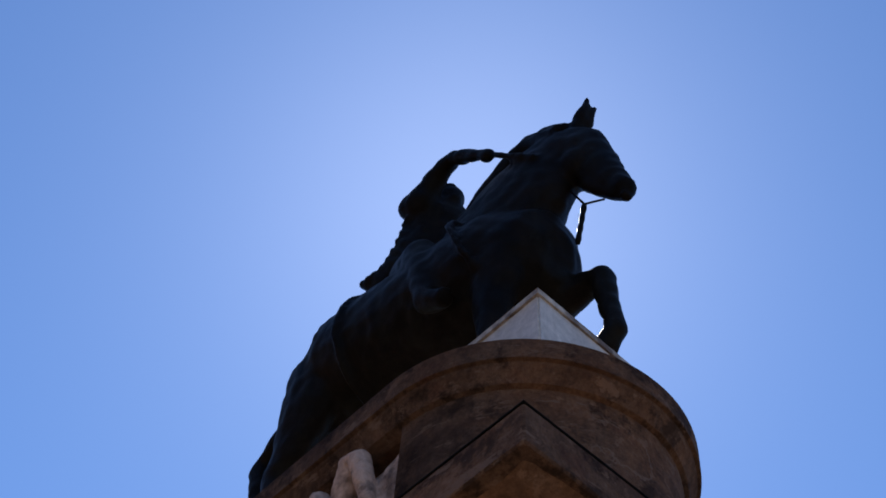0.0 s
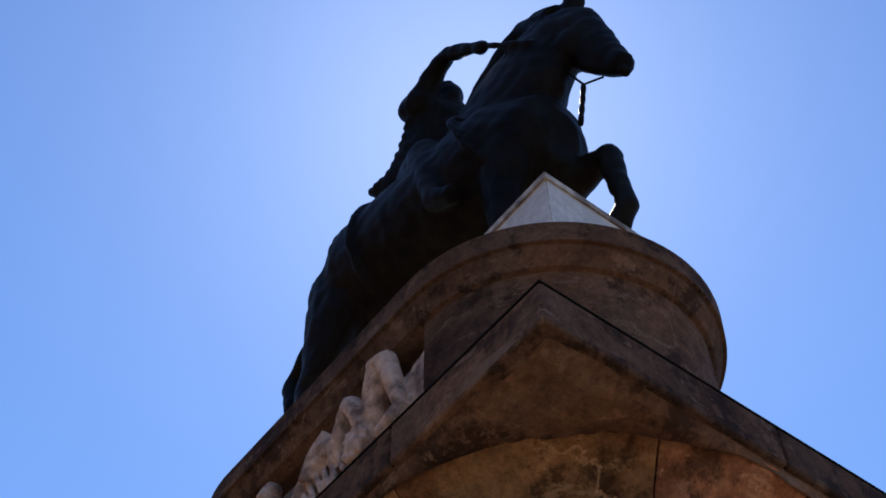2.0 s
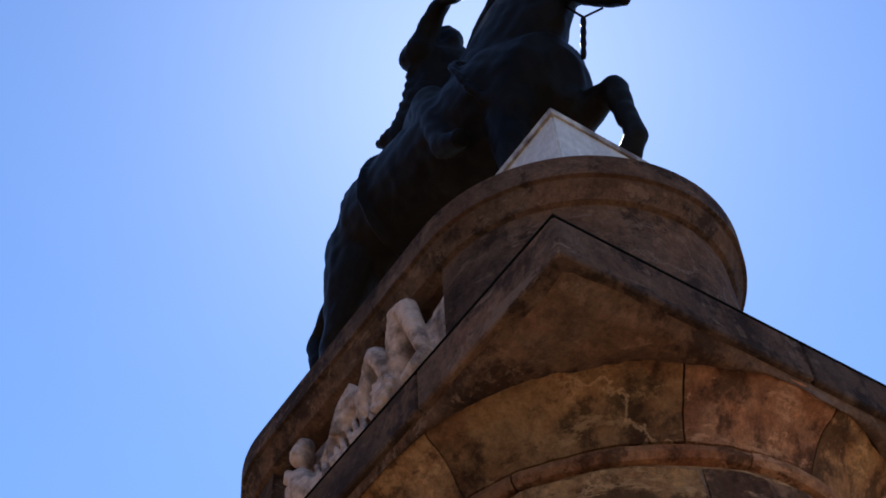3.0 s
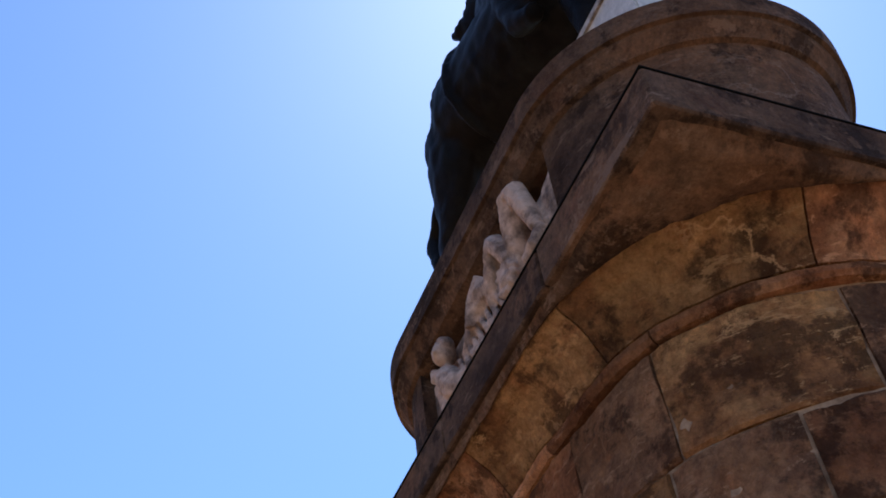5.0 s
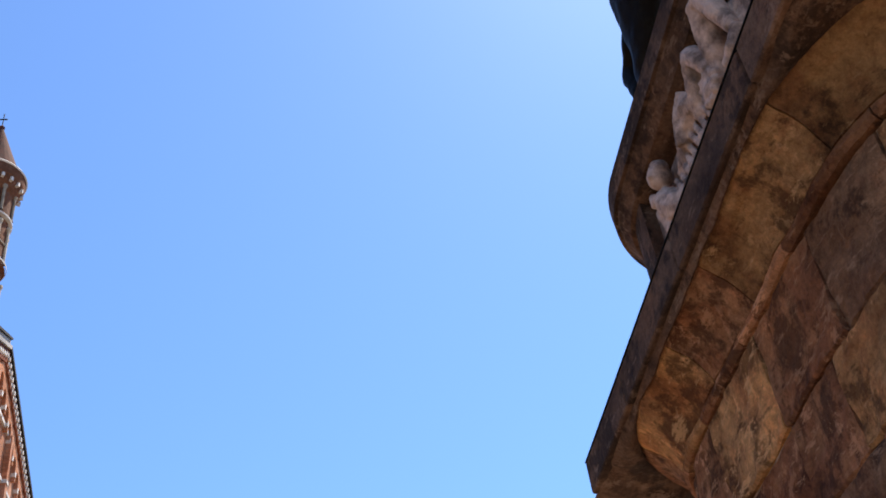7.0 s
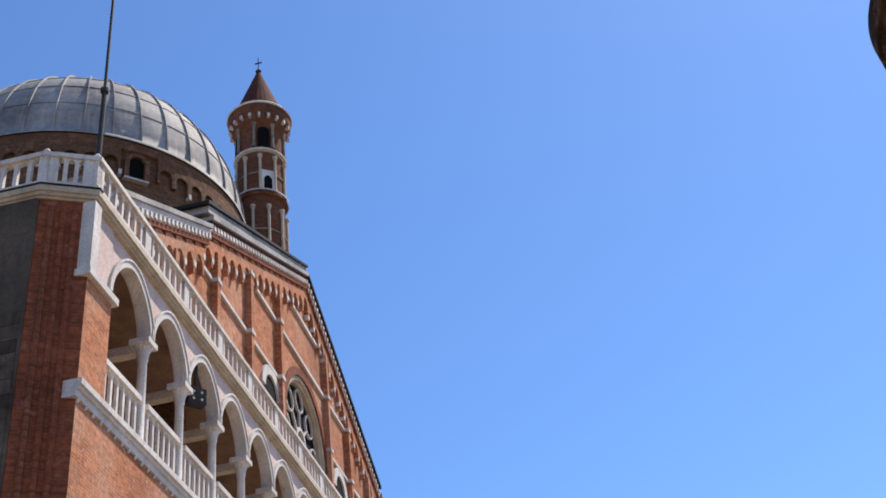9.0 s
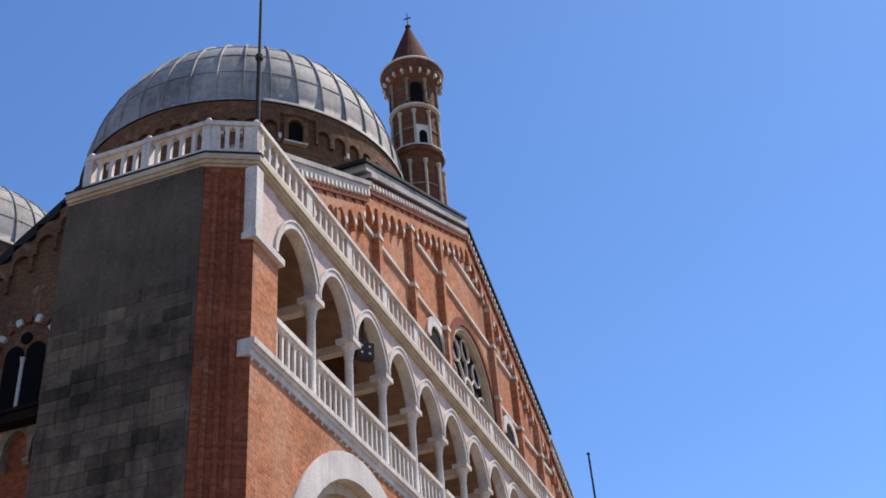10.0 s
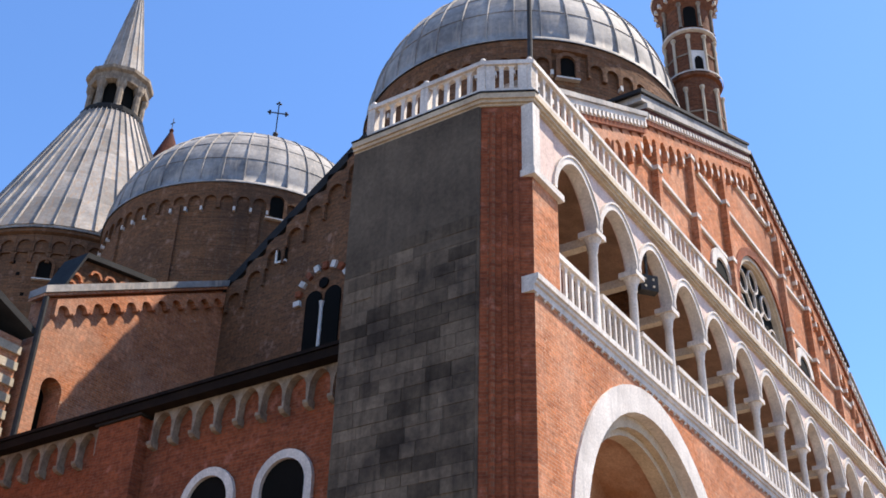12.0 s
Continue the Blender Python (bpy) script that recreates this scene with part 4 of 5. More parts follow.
# slender round turrets
def turret(cx, cy, dz, detailed=True):
    bm = bmesh.new()
    lathe(bm, [(1.16, 22.0 + dz), (1.16, 41.0 + dz)], 32, cx, cy)
    t = part("turret", bm, BRICK_BROWN, church, "slender round brick turret with white colonnettes", True)
    for z in (36.6, 39.4):
        bm = bmesh.new()
        lathe(bm, [(1.14, z - 0.1 + dz), (1.3, z - 0.04 + dz), (1.32, z + dz), (1.32, z + 0.06 + dz), (1.14, z + 0.08 + dz)], 40, cx, cy)
        part("turret_ring", bm, WHITE if z > 37 else BRICK_BROWN, t)
    bm = bmesh.new()
    lathe(bm, [(1.36, 36.72 + dz), (1.38, 36.72 + dz), (1.38, 36.8 + dz), (1.36, 36.8 + dz)], 40, cx, cy)
    part("turret_band", bm, WHITE, t)
    bm = bmesh.new()
    lathe(bm, [(1.15, 41.0 + dz), (1.3, 41.25 + dz), (1.55, 41.75 + dz), (1.6, 42.1 + dz), (1.62, 42.25 + dz), (1.1, 42.3 + dz)], 40, cx, cy)
    part("turret_crown", bm, BRICK_BROWN, t)
    bm = bmesh.new()
    lathe(bm, [(1.63, 42.2 + dz), (1.68, 42.26 + dz), (1.63, 42.34 + dz), (1.2, 42.36 + dz)], 40, cx, cy)
    part("turret_cornice", bm, WHITE, t)
    bm = bmesh.new()
    lathe(bm, [(1.4, 42.3 + dz), (0.72, 44.2 + dz), (0.12, 45.9 + dz), (0.16, 46.05 + dz), (0, 46.3 + dz)], 28, cx, cy)
    part("turret_roof", bm, TILE, t, "dark red tiled conical roof")
    bm = bmesh.new()
    box(bm, cx - 0.02, cx + 0.02, cy - 0.02, cy + 0.02, 46.0 + dz, 47.1 + dz)
    box(bm, cx - 0.02, cx + 0.02, cy - 0.2, cy + 0.2, 46.65 + dz, 46.72 + dz)
    part("turret_vane", bm, IRON, t)
    if not detailed:
        return t
    for tier, (z0, z1, n, off) in enumerate(((33.4, 35.9, 10, 0), (36.85, 39.05, 10, 18), (39.6, 41.2, 8, 5))):
        for i in range(n):
            a = math.tau * i / n + radians(off)
            bm = bmesh.new()
            lathe(bm, [(0.11, z0), (0.075, z0 + 0.12), (0.075, z1 - 0.22), (0.13, z1 - 0.1), (0.13, z1)], 8, cx + 1.22 * math.cos(a), cy + 1.22 * math.sin(a))
            part("colonnette", bm, CREAM if tier < 2 else CORBEL, t)
            if tier == 2 and i % 2 == 0:
                o = bmesh.new()
                w = 0.3
                prism(o, [(-w, z0 + 0.05)] + arc(0, z0 + 1.05, w, 180, 0, 8) + [(w, z0 + 0.05)], "x", 1.0, 1.185)
                q = part("turret_opening", o, DARK, t)
                q.matrix_basis = pose(cx, cy, 0, 0, 0, math.degrees(a) + 22.5)
            if tier < 2:
                o = bmesh.new()
                box(o, 1.1, 1.19, -0.36, 0.36, z0 + 1.05, z0 + 1.14)
                q = part("turret_course", o, CORBEL, t)
                q.matrix_basis = pose(cx, cy, 0, 0, 0, math.degrees(a) + 180 / n)
    bm = bmesh.new()
    box(bm, 1.1, 1.2, -0.34, 0.34, 36.9, 38.1)
    q = part("window_surround", bm, WHITE, t)
    q.matrix_basis = pose(cx, cy, 0, 0, 0, 216)
    bm = bmesh.new()
    prism(bm, [(-0.2, 36.92)] + arc(0, 37.5, 0.2, 180, 0, 8, 0.3) + [(0.2, 36.92)], "x", 1.15, 1.215)
    q = part("turret_opening", bm, DARK, t)
    q.matrix_basis = pose(cx, cy, 0, 0, 0, 216)
    for i in range(20):
        a = math.tau * i / 20
        bm = bmesh.new()
        box(bm, 1.3, 1.56, -0.06, 0.06, 41.4, 41.62)
        q = part("corbel_stone", bm, WHITE, t)
        q.matrix_basis = pose(cx, cy, 0, 0, 0, math.degrees(a))
    return t


# near turret, shrunk about the camera to fit its view, beside first dome's drum
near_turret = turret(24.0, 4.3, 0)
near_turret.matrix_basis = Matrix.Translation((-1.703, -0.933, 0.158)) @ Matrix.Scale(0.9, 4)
turret(24.3, 41.8, 3.5, False)

# flagpole on the corner terrace, lightning rod, floodlight
pole = thing("flagpole", "thin grey metal flagpole on the corner terrace", "flagpole", (0.55, 0.3, 17.6))
bm = bmesh.new()
lathe(bm, [(0.06, 0.0), (0.06, 3.6), (0.04, 3.7), (0.035, 7.4), (0, 7.5)], 10)
part("mast", bm, IRON, pole)
bm = bmesh.new()
lathe(bm, [(0.08, 3.55), (0.1, 3.6), (0.1, 3.7), (0.06, 3.75)], 10)
part("clamp", bm, IRON, pole)
rod = thing("lightning_rod", "thin dark lightning rod above the roof", "rod", (34.85, 0.15, 17.5))
bm = bmesh.new()
lathe(bm, [(0.06, 0.0), (0.05, 6.87), (0.03, 7.07)], 8)
part("mast", bm, IRON, rod)
bm = bmesh.new()
ball(bm, (0, 0, 7.07), 0.09, 0.09, 0.09, None, 8, 6)
part("tip", bm, IRON, rod)
spot = thing("spotlight", "small white metal spotlight behind the corner balustrade", "spotlight", (0.12, 0.62, 17.6))
bm = bmesh.new()
lathe(bm, [(0.025, 0.0), (0.025, 0.3)], 8)
part("stand", bm, IRON, spot)
bm = bmesh.new()
box(bm, -0.09, 0.09, -0.07, 0.07, 0.3, 0.56)
bmesh.ops.bevel(bm, geom=bm.edges[:], offset=0.02, segments=1, affect="EDGES")
sh = part("housing", bm, WHITE, spot, "white painted lamp housing")
bm = bmesh.new()
ball(bm, (-0.09, 0, 0.43), 0.015, 0.05, 0.05, None, 12, 8)
part("lens", bm, GLASS, sh)
fl = thing("floodlight", "dark metal floodlight with four lamps under the arcade", "floodlight", (6.10, 0.12, 15.85))
bm = bmesh.new()
box(bm, -0.24, 0.24, -0.1, 0.16, -0.22, 0.22)
hd = part("housing", bm, IRON, fl)
for x in (-0.11, 0.11):
    for z in (-0.1, 0.1):
        bm = bmesh.new()
        ball(bm, (x, -0.1, z), 0.035, 0.015, 0.035, None, 10, 6)
        part("lens", bm, CREAM, hd)
bm = bmesh.new()
box(bm, -0.03, 0.03, 0.0, 0.06, 0.2, 1.3)
part("bracket", bm, IRON, fl)
fl.rotation_euler.z = radians(-40)

# ---- the monument: stone pedestal ----
def melted(bm, size, rounds):
    """Overlapping swellings grown into one skin."""
    raw = bpy.data.meshes.new("raw")
    bmesh.ops.recalc_face_normals(bm, faces=bm.faces[:])
    bm.to_mesh(raw)
    bm.free()
    tmp = new("raw", raw)
    md = tmp.modifiers.new("melt", "REMESH")
    md.mode, md.voxel_size = "VOXEL", size
    sm = tmp.modifiers.new("soft", "SMOOTH")
    sm.factor, sm.iterations = 0.5, rounds
    bpy.context.view_layer.update()
    got = bpy.data.meshes.new_from_object(tmp.evaluated_get(bpy.context.evaluated_depsgraph_get()))
    bpy.data.objects.remove(tmp)
    bpy.data.meshes.remove(raw)
    out = bmesh.new()
    out.from_mesh(got)
    bpy.data.meshes.remove(got)
    return out



PX0, PX1, PY = -13.89, -11.98, -12.5     # centres of the two round ends
ped = thing("pedestal", "weathered brown sandstone pedestal with rectangular cornice and rounded attic", "pedestal", (0, 0, 0))


def oval(r, s0=0.0, s1=1.0, n=96):
    """Points along a long oval: two half circles of radius r joined by straight sides; s runs once round, from the front's left end."""
    L = PX1 - PX0
    per = 2 * L + math.tau * r
    out = []
    for k in range(n + 1):
        d = (s0 + (s1 - s0) * k / n) % 1.0 * per
        if d < L:
            out.append((PX1 - d, PY + r))
        elif d < L + math.pi * r:
            a = math.pi / 2 + (d - L) / r
            out.append((PX0 + r * math.cos(a), PY + r * math.sin(a)))
        elif d < 2 * L + math.pi * r:
            out.append((PX0 + d - L - math.pi * r, PY - r))
        else:
            a = -math.pi / 2 + (d - 2 * L - math.pi * r) / r
            out.append((PX1 + r * math.cos(a), PY + r * math.sin(a)))
    return out


def oval_skin(bm, prof, s0=0.0, s1=1.0, n=96, closed=True, rough=0.0, seed=0.0):
    """A profile (r, z) carried round the oval."""
    rows = []
    for r, z in prof:
        # the same parameter along the course for every radius, so that joints stand square
        pts = oval(1.0, s0, s1, n)
        row = []
        for x, y in pts:
            cx = min(max(x, PX0), PX1)
            d = Vector((x - cx, y - PY, 0))
            d = d.normalized() * (r + rough * (noise.noise(Vector((x * 4 + seed, y * 4, z * 5))) + 0.6 * noise.noise(Vector((x * 13, y * 13 + seed, z * 14))) + 0.35 * noise.noise(Vector((x * 31, y * 31 + seed, z * 33)))))
            row.append(bm.verts.new((cx + d.x, PY + d.y, z + (0.022 * noise.noise(Vector((x * 2.3, y * 2.3, z * 2.3))) if rough and z < 4.7 else 0))))
        rows.append(row)
    for p, q in zip(rows, rows[1:]):
        for k in range(len(p) - 1):
            bm.faces.new((p[k], p[k + 1], q[k + 1], q[k]))
    if not closed:
        for k in (0, -1):
            bm.faces.new([r[k] for r in rows])
    return rows


def block(bm, r0, r1, z0, z1, s0, s1, n=18, soft=0.014):
    """One curved stone with slightly rounded arrises."""
    h = z1 - z0
    oval_skin(bm, [(r0, z0), (r1 - soft, z0), (r1, z0 + soft)] + [(r1, z0 + h * k / 8) for k in range(1, 8)] + [(r1, z1 - soft), (r1 - soft, z1), (r0, z1)], s0, s1, n, closed=False, rough=0.02, seed=s0 * 90)


# oval body, course by course
random.seed(11)
bm = bmesh.new()
oval_skin(bm, [(0.978, 0.0), (0.978, 4.44), (0.995, 4.53), (1.02, 4.58), (1.075, 4.66), (1.15, 4.72), (1.18, 4.735)])
part("core", bm, MORTAR, ped)
tops = [4.45, 3.93, 3.5, 3.0, 2.5, 2.05, 1.6, 1.15, 0.7, 0.25, 0.0]
for row, (zt, zb) in enumerate(zip(tops, tops[1:])):
    s = random.uniform(0.0, 0.05)
    s_end = s + 1.0
    while s < s_end - 0.01:
        w = random.uniform(0.05, 0.095)
        e = min(s_end, s + w)
        if s_end - e < 0.03:
            e = s_end
        bm = bmesh.new()
        block(bm, 0.9, 1.0 + random.uniform(-0.012, 0.014), zb + 0.005, zt - 0.005, s + 0.0007, e - 0.0007)
        part("stone_block", bm, random.choice((SANDSTONE, SANDSTONE, SANDSTONE, OCHRE, REDSTONE, REDSTONE)), ped)
        s = e
# moulded ochre band under the cornice
for prof, mat, nm in (([(0.9, 4.45), (1.02, 4.45), (1.04, 4.47), (1.04, 4.5), (1.02, 4.515), (0.9, 4.515)], OCHRE, "bead_stone"),
                      ([(0.9, 4.52), (1.03, 4.52), (1.04, 4.54), (1.05, 4.56), (1.07, 4.59), (1.09, 4.62), (1.12, 4.655), (1.16, 4.69), (1.19, 4.71), (1.22, 4.73), (1.24, 4.755), (0.9, 4.755)], OCHRE, "moulding_stone")):
    s = 0.02 if nm == "bead_stone" else 0.05
    s_end = s + 1.0
    while s < s_end - 0.005:
        e = min(s_end, s + random.uniform(0.055, 0.1))
        if s_end - e < 0.03:
            e = s_end
        bm = bmesh.new()
        oval_skin(bm, prof, s + 0.0004, e - 0.0004, 26, closed=False, rough=0.01 if nm == "bead_stone" else 0.016, seed=0.0)
        part(nm, bm, mat if random.random() < 0.4 else SANDSTONE, ped)
        s = e
# rectangular cornice: fascia and a soffit that runs into the oval
X0, X1, Y0, Y1 = -15.17, -10.91, -13.8, -11.2


def to_rect(x, y, inset):
    cx = min(max(x, PX0), PX1)
    d = Vector((x - cx, y - PY))
    hx, hy = (PX0 - X0 - inset), (Y1 - PY - inset)
    if abs(d.x) < 1e-6:
        return x, PY + math.copysign(hy, d.y)
    k = min(hx / abs(d.x), hy / abs(d.y) if abs(d.y) > 1e-9 else 1e9)
    return cx + d.x * k, PY + d.y * k


# soffit takes the darker cornice stone, putting its underside shade into the colour
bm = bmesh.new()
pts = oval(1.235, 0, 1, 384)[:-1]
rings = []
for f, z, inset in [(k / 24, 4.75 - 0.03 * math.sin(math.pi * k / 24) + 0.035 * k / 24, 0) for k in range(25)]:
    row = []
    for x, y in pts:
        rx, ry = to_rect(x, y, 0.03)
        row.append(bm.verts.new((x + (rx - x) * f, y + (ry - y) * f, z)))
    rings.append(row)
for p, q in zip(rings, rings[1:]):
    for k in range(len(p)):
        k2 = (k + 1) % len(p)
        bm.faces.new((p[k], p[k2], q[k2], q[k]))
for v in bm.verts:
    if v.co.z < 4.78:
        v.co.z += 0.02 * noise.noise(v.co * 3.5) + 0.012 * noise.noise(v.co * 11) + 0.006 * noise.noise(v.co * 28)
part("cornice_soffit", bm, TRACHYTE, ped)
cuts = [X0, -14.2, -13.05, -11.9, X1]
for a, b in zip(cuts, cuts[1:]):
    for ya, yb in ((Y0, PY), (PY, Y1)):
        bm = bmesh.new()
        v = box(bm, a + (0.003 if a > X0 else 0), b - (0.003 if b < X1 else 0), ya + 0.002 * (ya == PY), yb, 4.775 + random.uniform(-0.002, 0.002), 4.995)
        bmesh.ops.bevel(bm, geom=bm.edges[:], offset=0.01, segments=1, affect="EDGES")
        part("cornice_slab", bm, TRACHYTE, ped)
bm = bmesh.new()
box(bm, X0 - 0.002, X1 + 0.002, Y0 - 0.002, Y1 + 0.002, 4.997, 5.003)
part("cornice_flashing", bm, DARK, ped, "thin black sheet on the cornice")
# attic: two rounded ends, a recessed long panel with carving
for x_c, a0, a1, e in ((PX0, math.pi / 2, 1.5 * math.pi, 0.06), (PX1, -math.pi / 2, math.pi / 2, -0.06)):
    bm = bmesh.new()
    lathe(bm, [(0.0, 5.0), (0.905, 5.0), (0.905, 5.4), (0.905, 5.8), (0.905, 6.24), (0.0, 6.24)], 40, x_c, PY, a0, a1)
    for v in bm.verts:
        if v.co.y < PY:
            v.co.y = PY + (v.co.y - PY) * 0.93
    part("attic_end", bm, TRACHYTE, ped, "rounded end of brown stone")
bm = bmesh.new()
box(bm, PX0 + 0.004, PX1 - 0.004, PY - 0.76, PY + 0.82, 5.0, 6.12)
part("attic_core", bm, RELIEF, ped)
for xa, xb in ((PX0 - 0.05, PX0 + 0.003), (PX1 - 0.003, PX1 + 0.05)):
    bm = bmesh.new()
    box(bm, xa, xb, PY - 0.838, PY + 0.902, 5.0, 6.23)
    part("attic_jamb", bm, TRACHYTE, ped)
bm = bmesh.new()
box(bm, PX0 + 0.004, PX1 - 0.004, PY - 0.7, PY + 0.7, 6.121, 6.24)
part("attic_lintel", bm, SANDSTONE, ped)
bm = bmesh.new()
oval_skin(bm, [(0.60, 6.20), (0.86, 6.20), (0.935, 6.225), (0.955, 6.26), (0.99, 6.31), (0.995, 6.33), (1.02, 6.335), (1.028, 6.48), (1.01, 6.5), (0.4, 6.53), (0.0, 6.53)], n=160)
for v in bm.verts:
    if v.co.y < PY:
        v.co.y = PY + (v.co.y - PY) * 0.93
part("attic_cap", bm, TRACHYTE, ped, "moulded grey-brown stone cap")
bm = bmesh.new()
random.seed(3)


def limb(bm, pts):
    """A carved limb or fold: stations (x, z, radius, how far it stands out)."""
    tube(bm, [(x, PY + out, z, r, r) for x, z, r, out in pts], 10)


# backing of soft drapery
for x, z, rx, rz, t in ((-13.62, 5.75, 0.26, 0.3, 0.2), (-13.3, 5.72, 0.25, 0.26, 0.1), (-13.0, 5.8, 0.28, 0.3, -0.2), (-12.7, 5.75, 0.26, 0.26, 0.3), (-12.4, 5.6, 0.24, 0.22, 0.0), (-13.1, 5.45, 0.6, 0.2, 0.0), (-12.85, 6.0, 0.22, 0.13, -0.3)):
    ball(bm, (x, PY + 0.81, z), rx, 0.05, rz, Matrix.Rotation(t, 4, "Y"))
# seated figure: bent legs, feet, long body leaning away
limb(bm, [(-13.4, 5.76, 0.085, 0.86), (-13.48, 5.98, 0.085, 0.91), (-13.56, 6.15, 0.085, 0.95), (-13.64, 6.1, 0.07, 0.97), (-13.7, 5.92, 0.06, 0.97), (-13.74, 5.74, 0.042, 0.95)])
limb(bm, [(-13.76, 5.73, 0.05, 0.92), (-13.7, 5.64, 0.055, 0.95), (-13.6, 5.6, 0.04, 0.96)])
limb(bm, [(-13.08, 5.82, 0.08, 0.86), (-13.2, 5.98, 0.08, 0.91), (-13.3, 6.05, 0.08, 0.94), (-13.36, 5.95, 0.06, 0.96), (-13.4, 5.82, 0.042, 0.95)])
limb(bm, [(-13.18, 5.88, 0.1, 0.85), (-13.02, 5.97, 0.115, 0.87), (-12.84, 5.9, 0.1, 0.86), (-12.66, 5.8, 0.08, 0.85)])
limb(bm, [(-13.02, 6.08, 0.04, 0.93), (-12.92, 5.96, 0.04, 0.95), (-12.86, 5.82, 0.04, 0.95)])
# hanging cloth at the end of the panel
for k in range(6):
    limb(bm, [(-13.88 + 0.03 * k, 6.04 - 0.015 * k, 0.03, 0.87), (-13.86 + 0.03 * k, 5.9, 0.028, 0.88), (-13.88 + 0.04 * k, 5.6, 0.025, 0.87)])
# folds across the lap and below the body
for k in range(13):
    x = -13.35 + 0.07 * k
    limb(bm, [(x - 0.1, 5.48, 0.02, 0.89), (x, 5.66 + 0.02 * (k % 3), 0.026, 0.92), (x + 0.08, 5.84, 0.018, 0.91)])
# curled head of an animal under the knees
ball(bm, (-13.36, PY + 0.93, 5.72), 0.1, 0.07, 0.1)
for k in range(11):
    a = math.tau * k / 11
    ball(bm, (-13.36 + 0.085 * math.cos(a), PY + 0.96, 5.72 + 0.085 * math.sin(a)), 0.03, 0.035, 0.03, None, 8, 6)
# small winged child at the far end
ball(bm, (-12.4, PY + 0.92, 6.03), 0.075, 0.08, 0.085)
ball(bm, (-12.43, PY + 0.99, 6.01), 0.018, 0.02, 0.02, None, 8, 6)
for k in range(10):
    a = math.pi * (k / 9)
    ball(bm, (-12.4 + 0.07 * math.cos(a), PY + 0.92, 6.05 + 0.065 * math.sin(a)), 0.028, 0.05, 0.028, None, 8, 6)
limb(bm, [(-12.36, 5.92, 0.06, 0.9), (-12.4, 5.82, 0.1, 0.9), (-12.5, 5.7, 0.11, 0.89), (-12.62, 5.62, 0.08, 0.88)])
limb(bm, [(-12.28, 5.98, 0.03, 0.94), (-12.31, 5.9, 0.035, 0.95), (-12.4, 5.86, 0.04, 0.96)])
limb(bm, [(-12.34, 5.8, 0.07, 0.9), (-12.38, 5.66, 0.06, 0.92), (-12.46, 5.5, 0.045, 0.92), (-12.42, 5.4, 0.03, 0.92)])
for k in range(22):
    ball(bm, (random.uniform(-13.3, -12.5), PY + 0.88, random.uniform(5.35, 5.7)), random.uniform(0.03, 0.07), random.uniform(0.04, 0.08), random.uniform(0.03, 0.06), Matrix.Rotation(random.uniform(0, 3), 4, "Y"), 8, 6)
bm = melted(bm, 0.01, 1)
for v in bm.verts:
    v.co.y += 0.006 * noise.noise(v.co * 16) + 0.005 * noise.noise(v.co * 6) + 0.005 * noise.noise(v.co * 34)
part("carved_relief", bm, RELIEF, ped, "pale weathered marble carving", True)
# white marble plinth under the bronze
bm = bmesh.new()
box(bm, -14.585, -11.35, -13.06, -11.937, 6.51, 7.136)
bmesh.ops.bevel(bm, geom=bm.edges[:], offset=0.012, segments=2, affect="EDGES")
part("plinth", bm, MARBLE, ped, "white marble plinth, stained at its edge")
bm = bmesh.new()
box(bm, -14.6, -11.34, -13.07, -11.92, 7.09, 7.14)
part("plinth_edge", bm, EDGE_MARBLE, ped, "rust-stained marble edge")

# ---- the bronze horse and rider ----
bm = bmesh.new()
H = -12.3
tube(bm, [(-14.44, H, 8.1, 0.16, 0.2), (-14.33, H, 8.15, 0.34, 0.4), (-14.0, H, 8.3, 0.48, 0.54), (-13.3, H, 8.42, 0.52, 0.55), (-12.75, H, 8.56, 0.53, 0.57), (-12.35, H, 8.66, 0.52, 0.58), (-12.02, H, 8.6, 0.4, 0.49), (-11.82, H, 8.5, 0.2, 0.28)], 20)
tube(bm, [(-13.55, H, 8.7, 0.34, 0.5), (-13.92, -12.28, 8.85, 0.32, 0.64), (-14.2, -12.26, 9.08, 0.26, 0.56), (-14.46, -12.28, 9.3, 0.2, 0.42), (-14.66, -12.3, 9.38, 0.16, 0.3)], 18)
tube(bm, [(-14.62, -12.3, 9.47, 0.13, 0.16), (-14.73, -12.32, 9.25, 0.16, 0.21), (-14.79, -12.35, 9.02, 0.15, 0.19), (-14.87, -12.38, 8.78, 0.11, 0.14), (-14.94, -12.41, 8.58, 0.09, 0.1), (-14.99, -12.42, 8.45, 0.085, 0.085), (-15.0, -12.42, 8.4, 0.05, 0.05)], 16)
tube(bm, [(-14.74, -12.35, 8.85, 0.1, 0.1), (-14.8, -12.37, 8.66, 0.07, 0.07), (-14.86, -12.4, 8.53, 0.05, 0.05), (-14.95, -12.42, 8.4, 0.042, 0.042)], 10)
ball(bm, (-14.7, -12.32, 9.0), 0.15, 0.17, 0.19)
ball(bm, (-14.98, -12.42, 8.36), 0.045, 0.05, 0.035, None, 8, 6)
ball(bm, (-15.03, -12.42, 8.47), 0.045, 0.07, 0.04, None, 8, 6)
ball(bm, (-14.86, -12.24, 8.95), 0.04, 0.03, 0.04, None, 8, 6)
for y, h in ((-12.27, 0.0), (-12.35, 0.04)):
    tube(bm, [(-14.68, y, 9.48, 0.05, 0.06), (-14.79, y, 9.66, 0.055, 0.06), (-14.89, y, 9.86 - h, 0.02, 0.02)], 8)
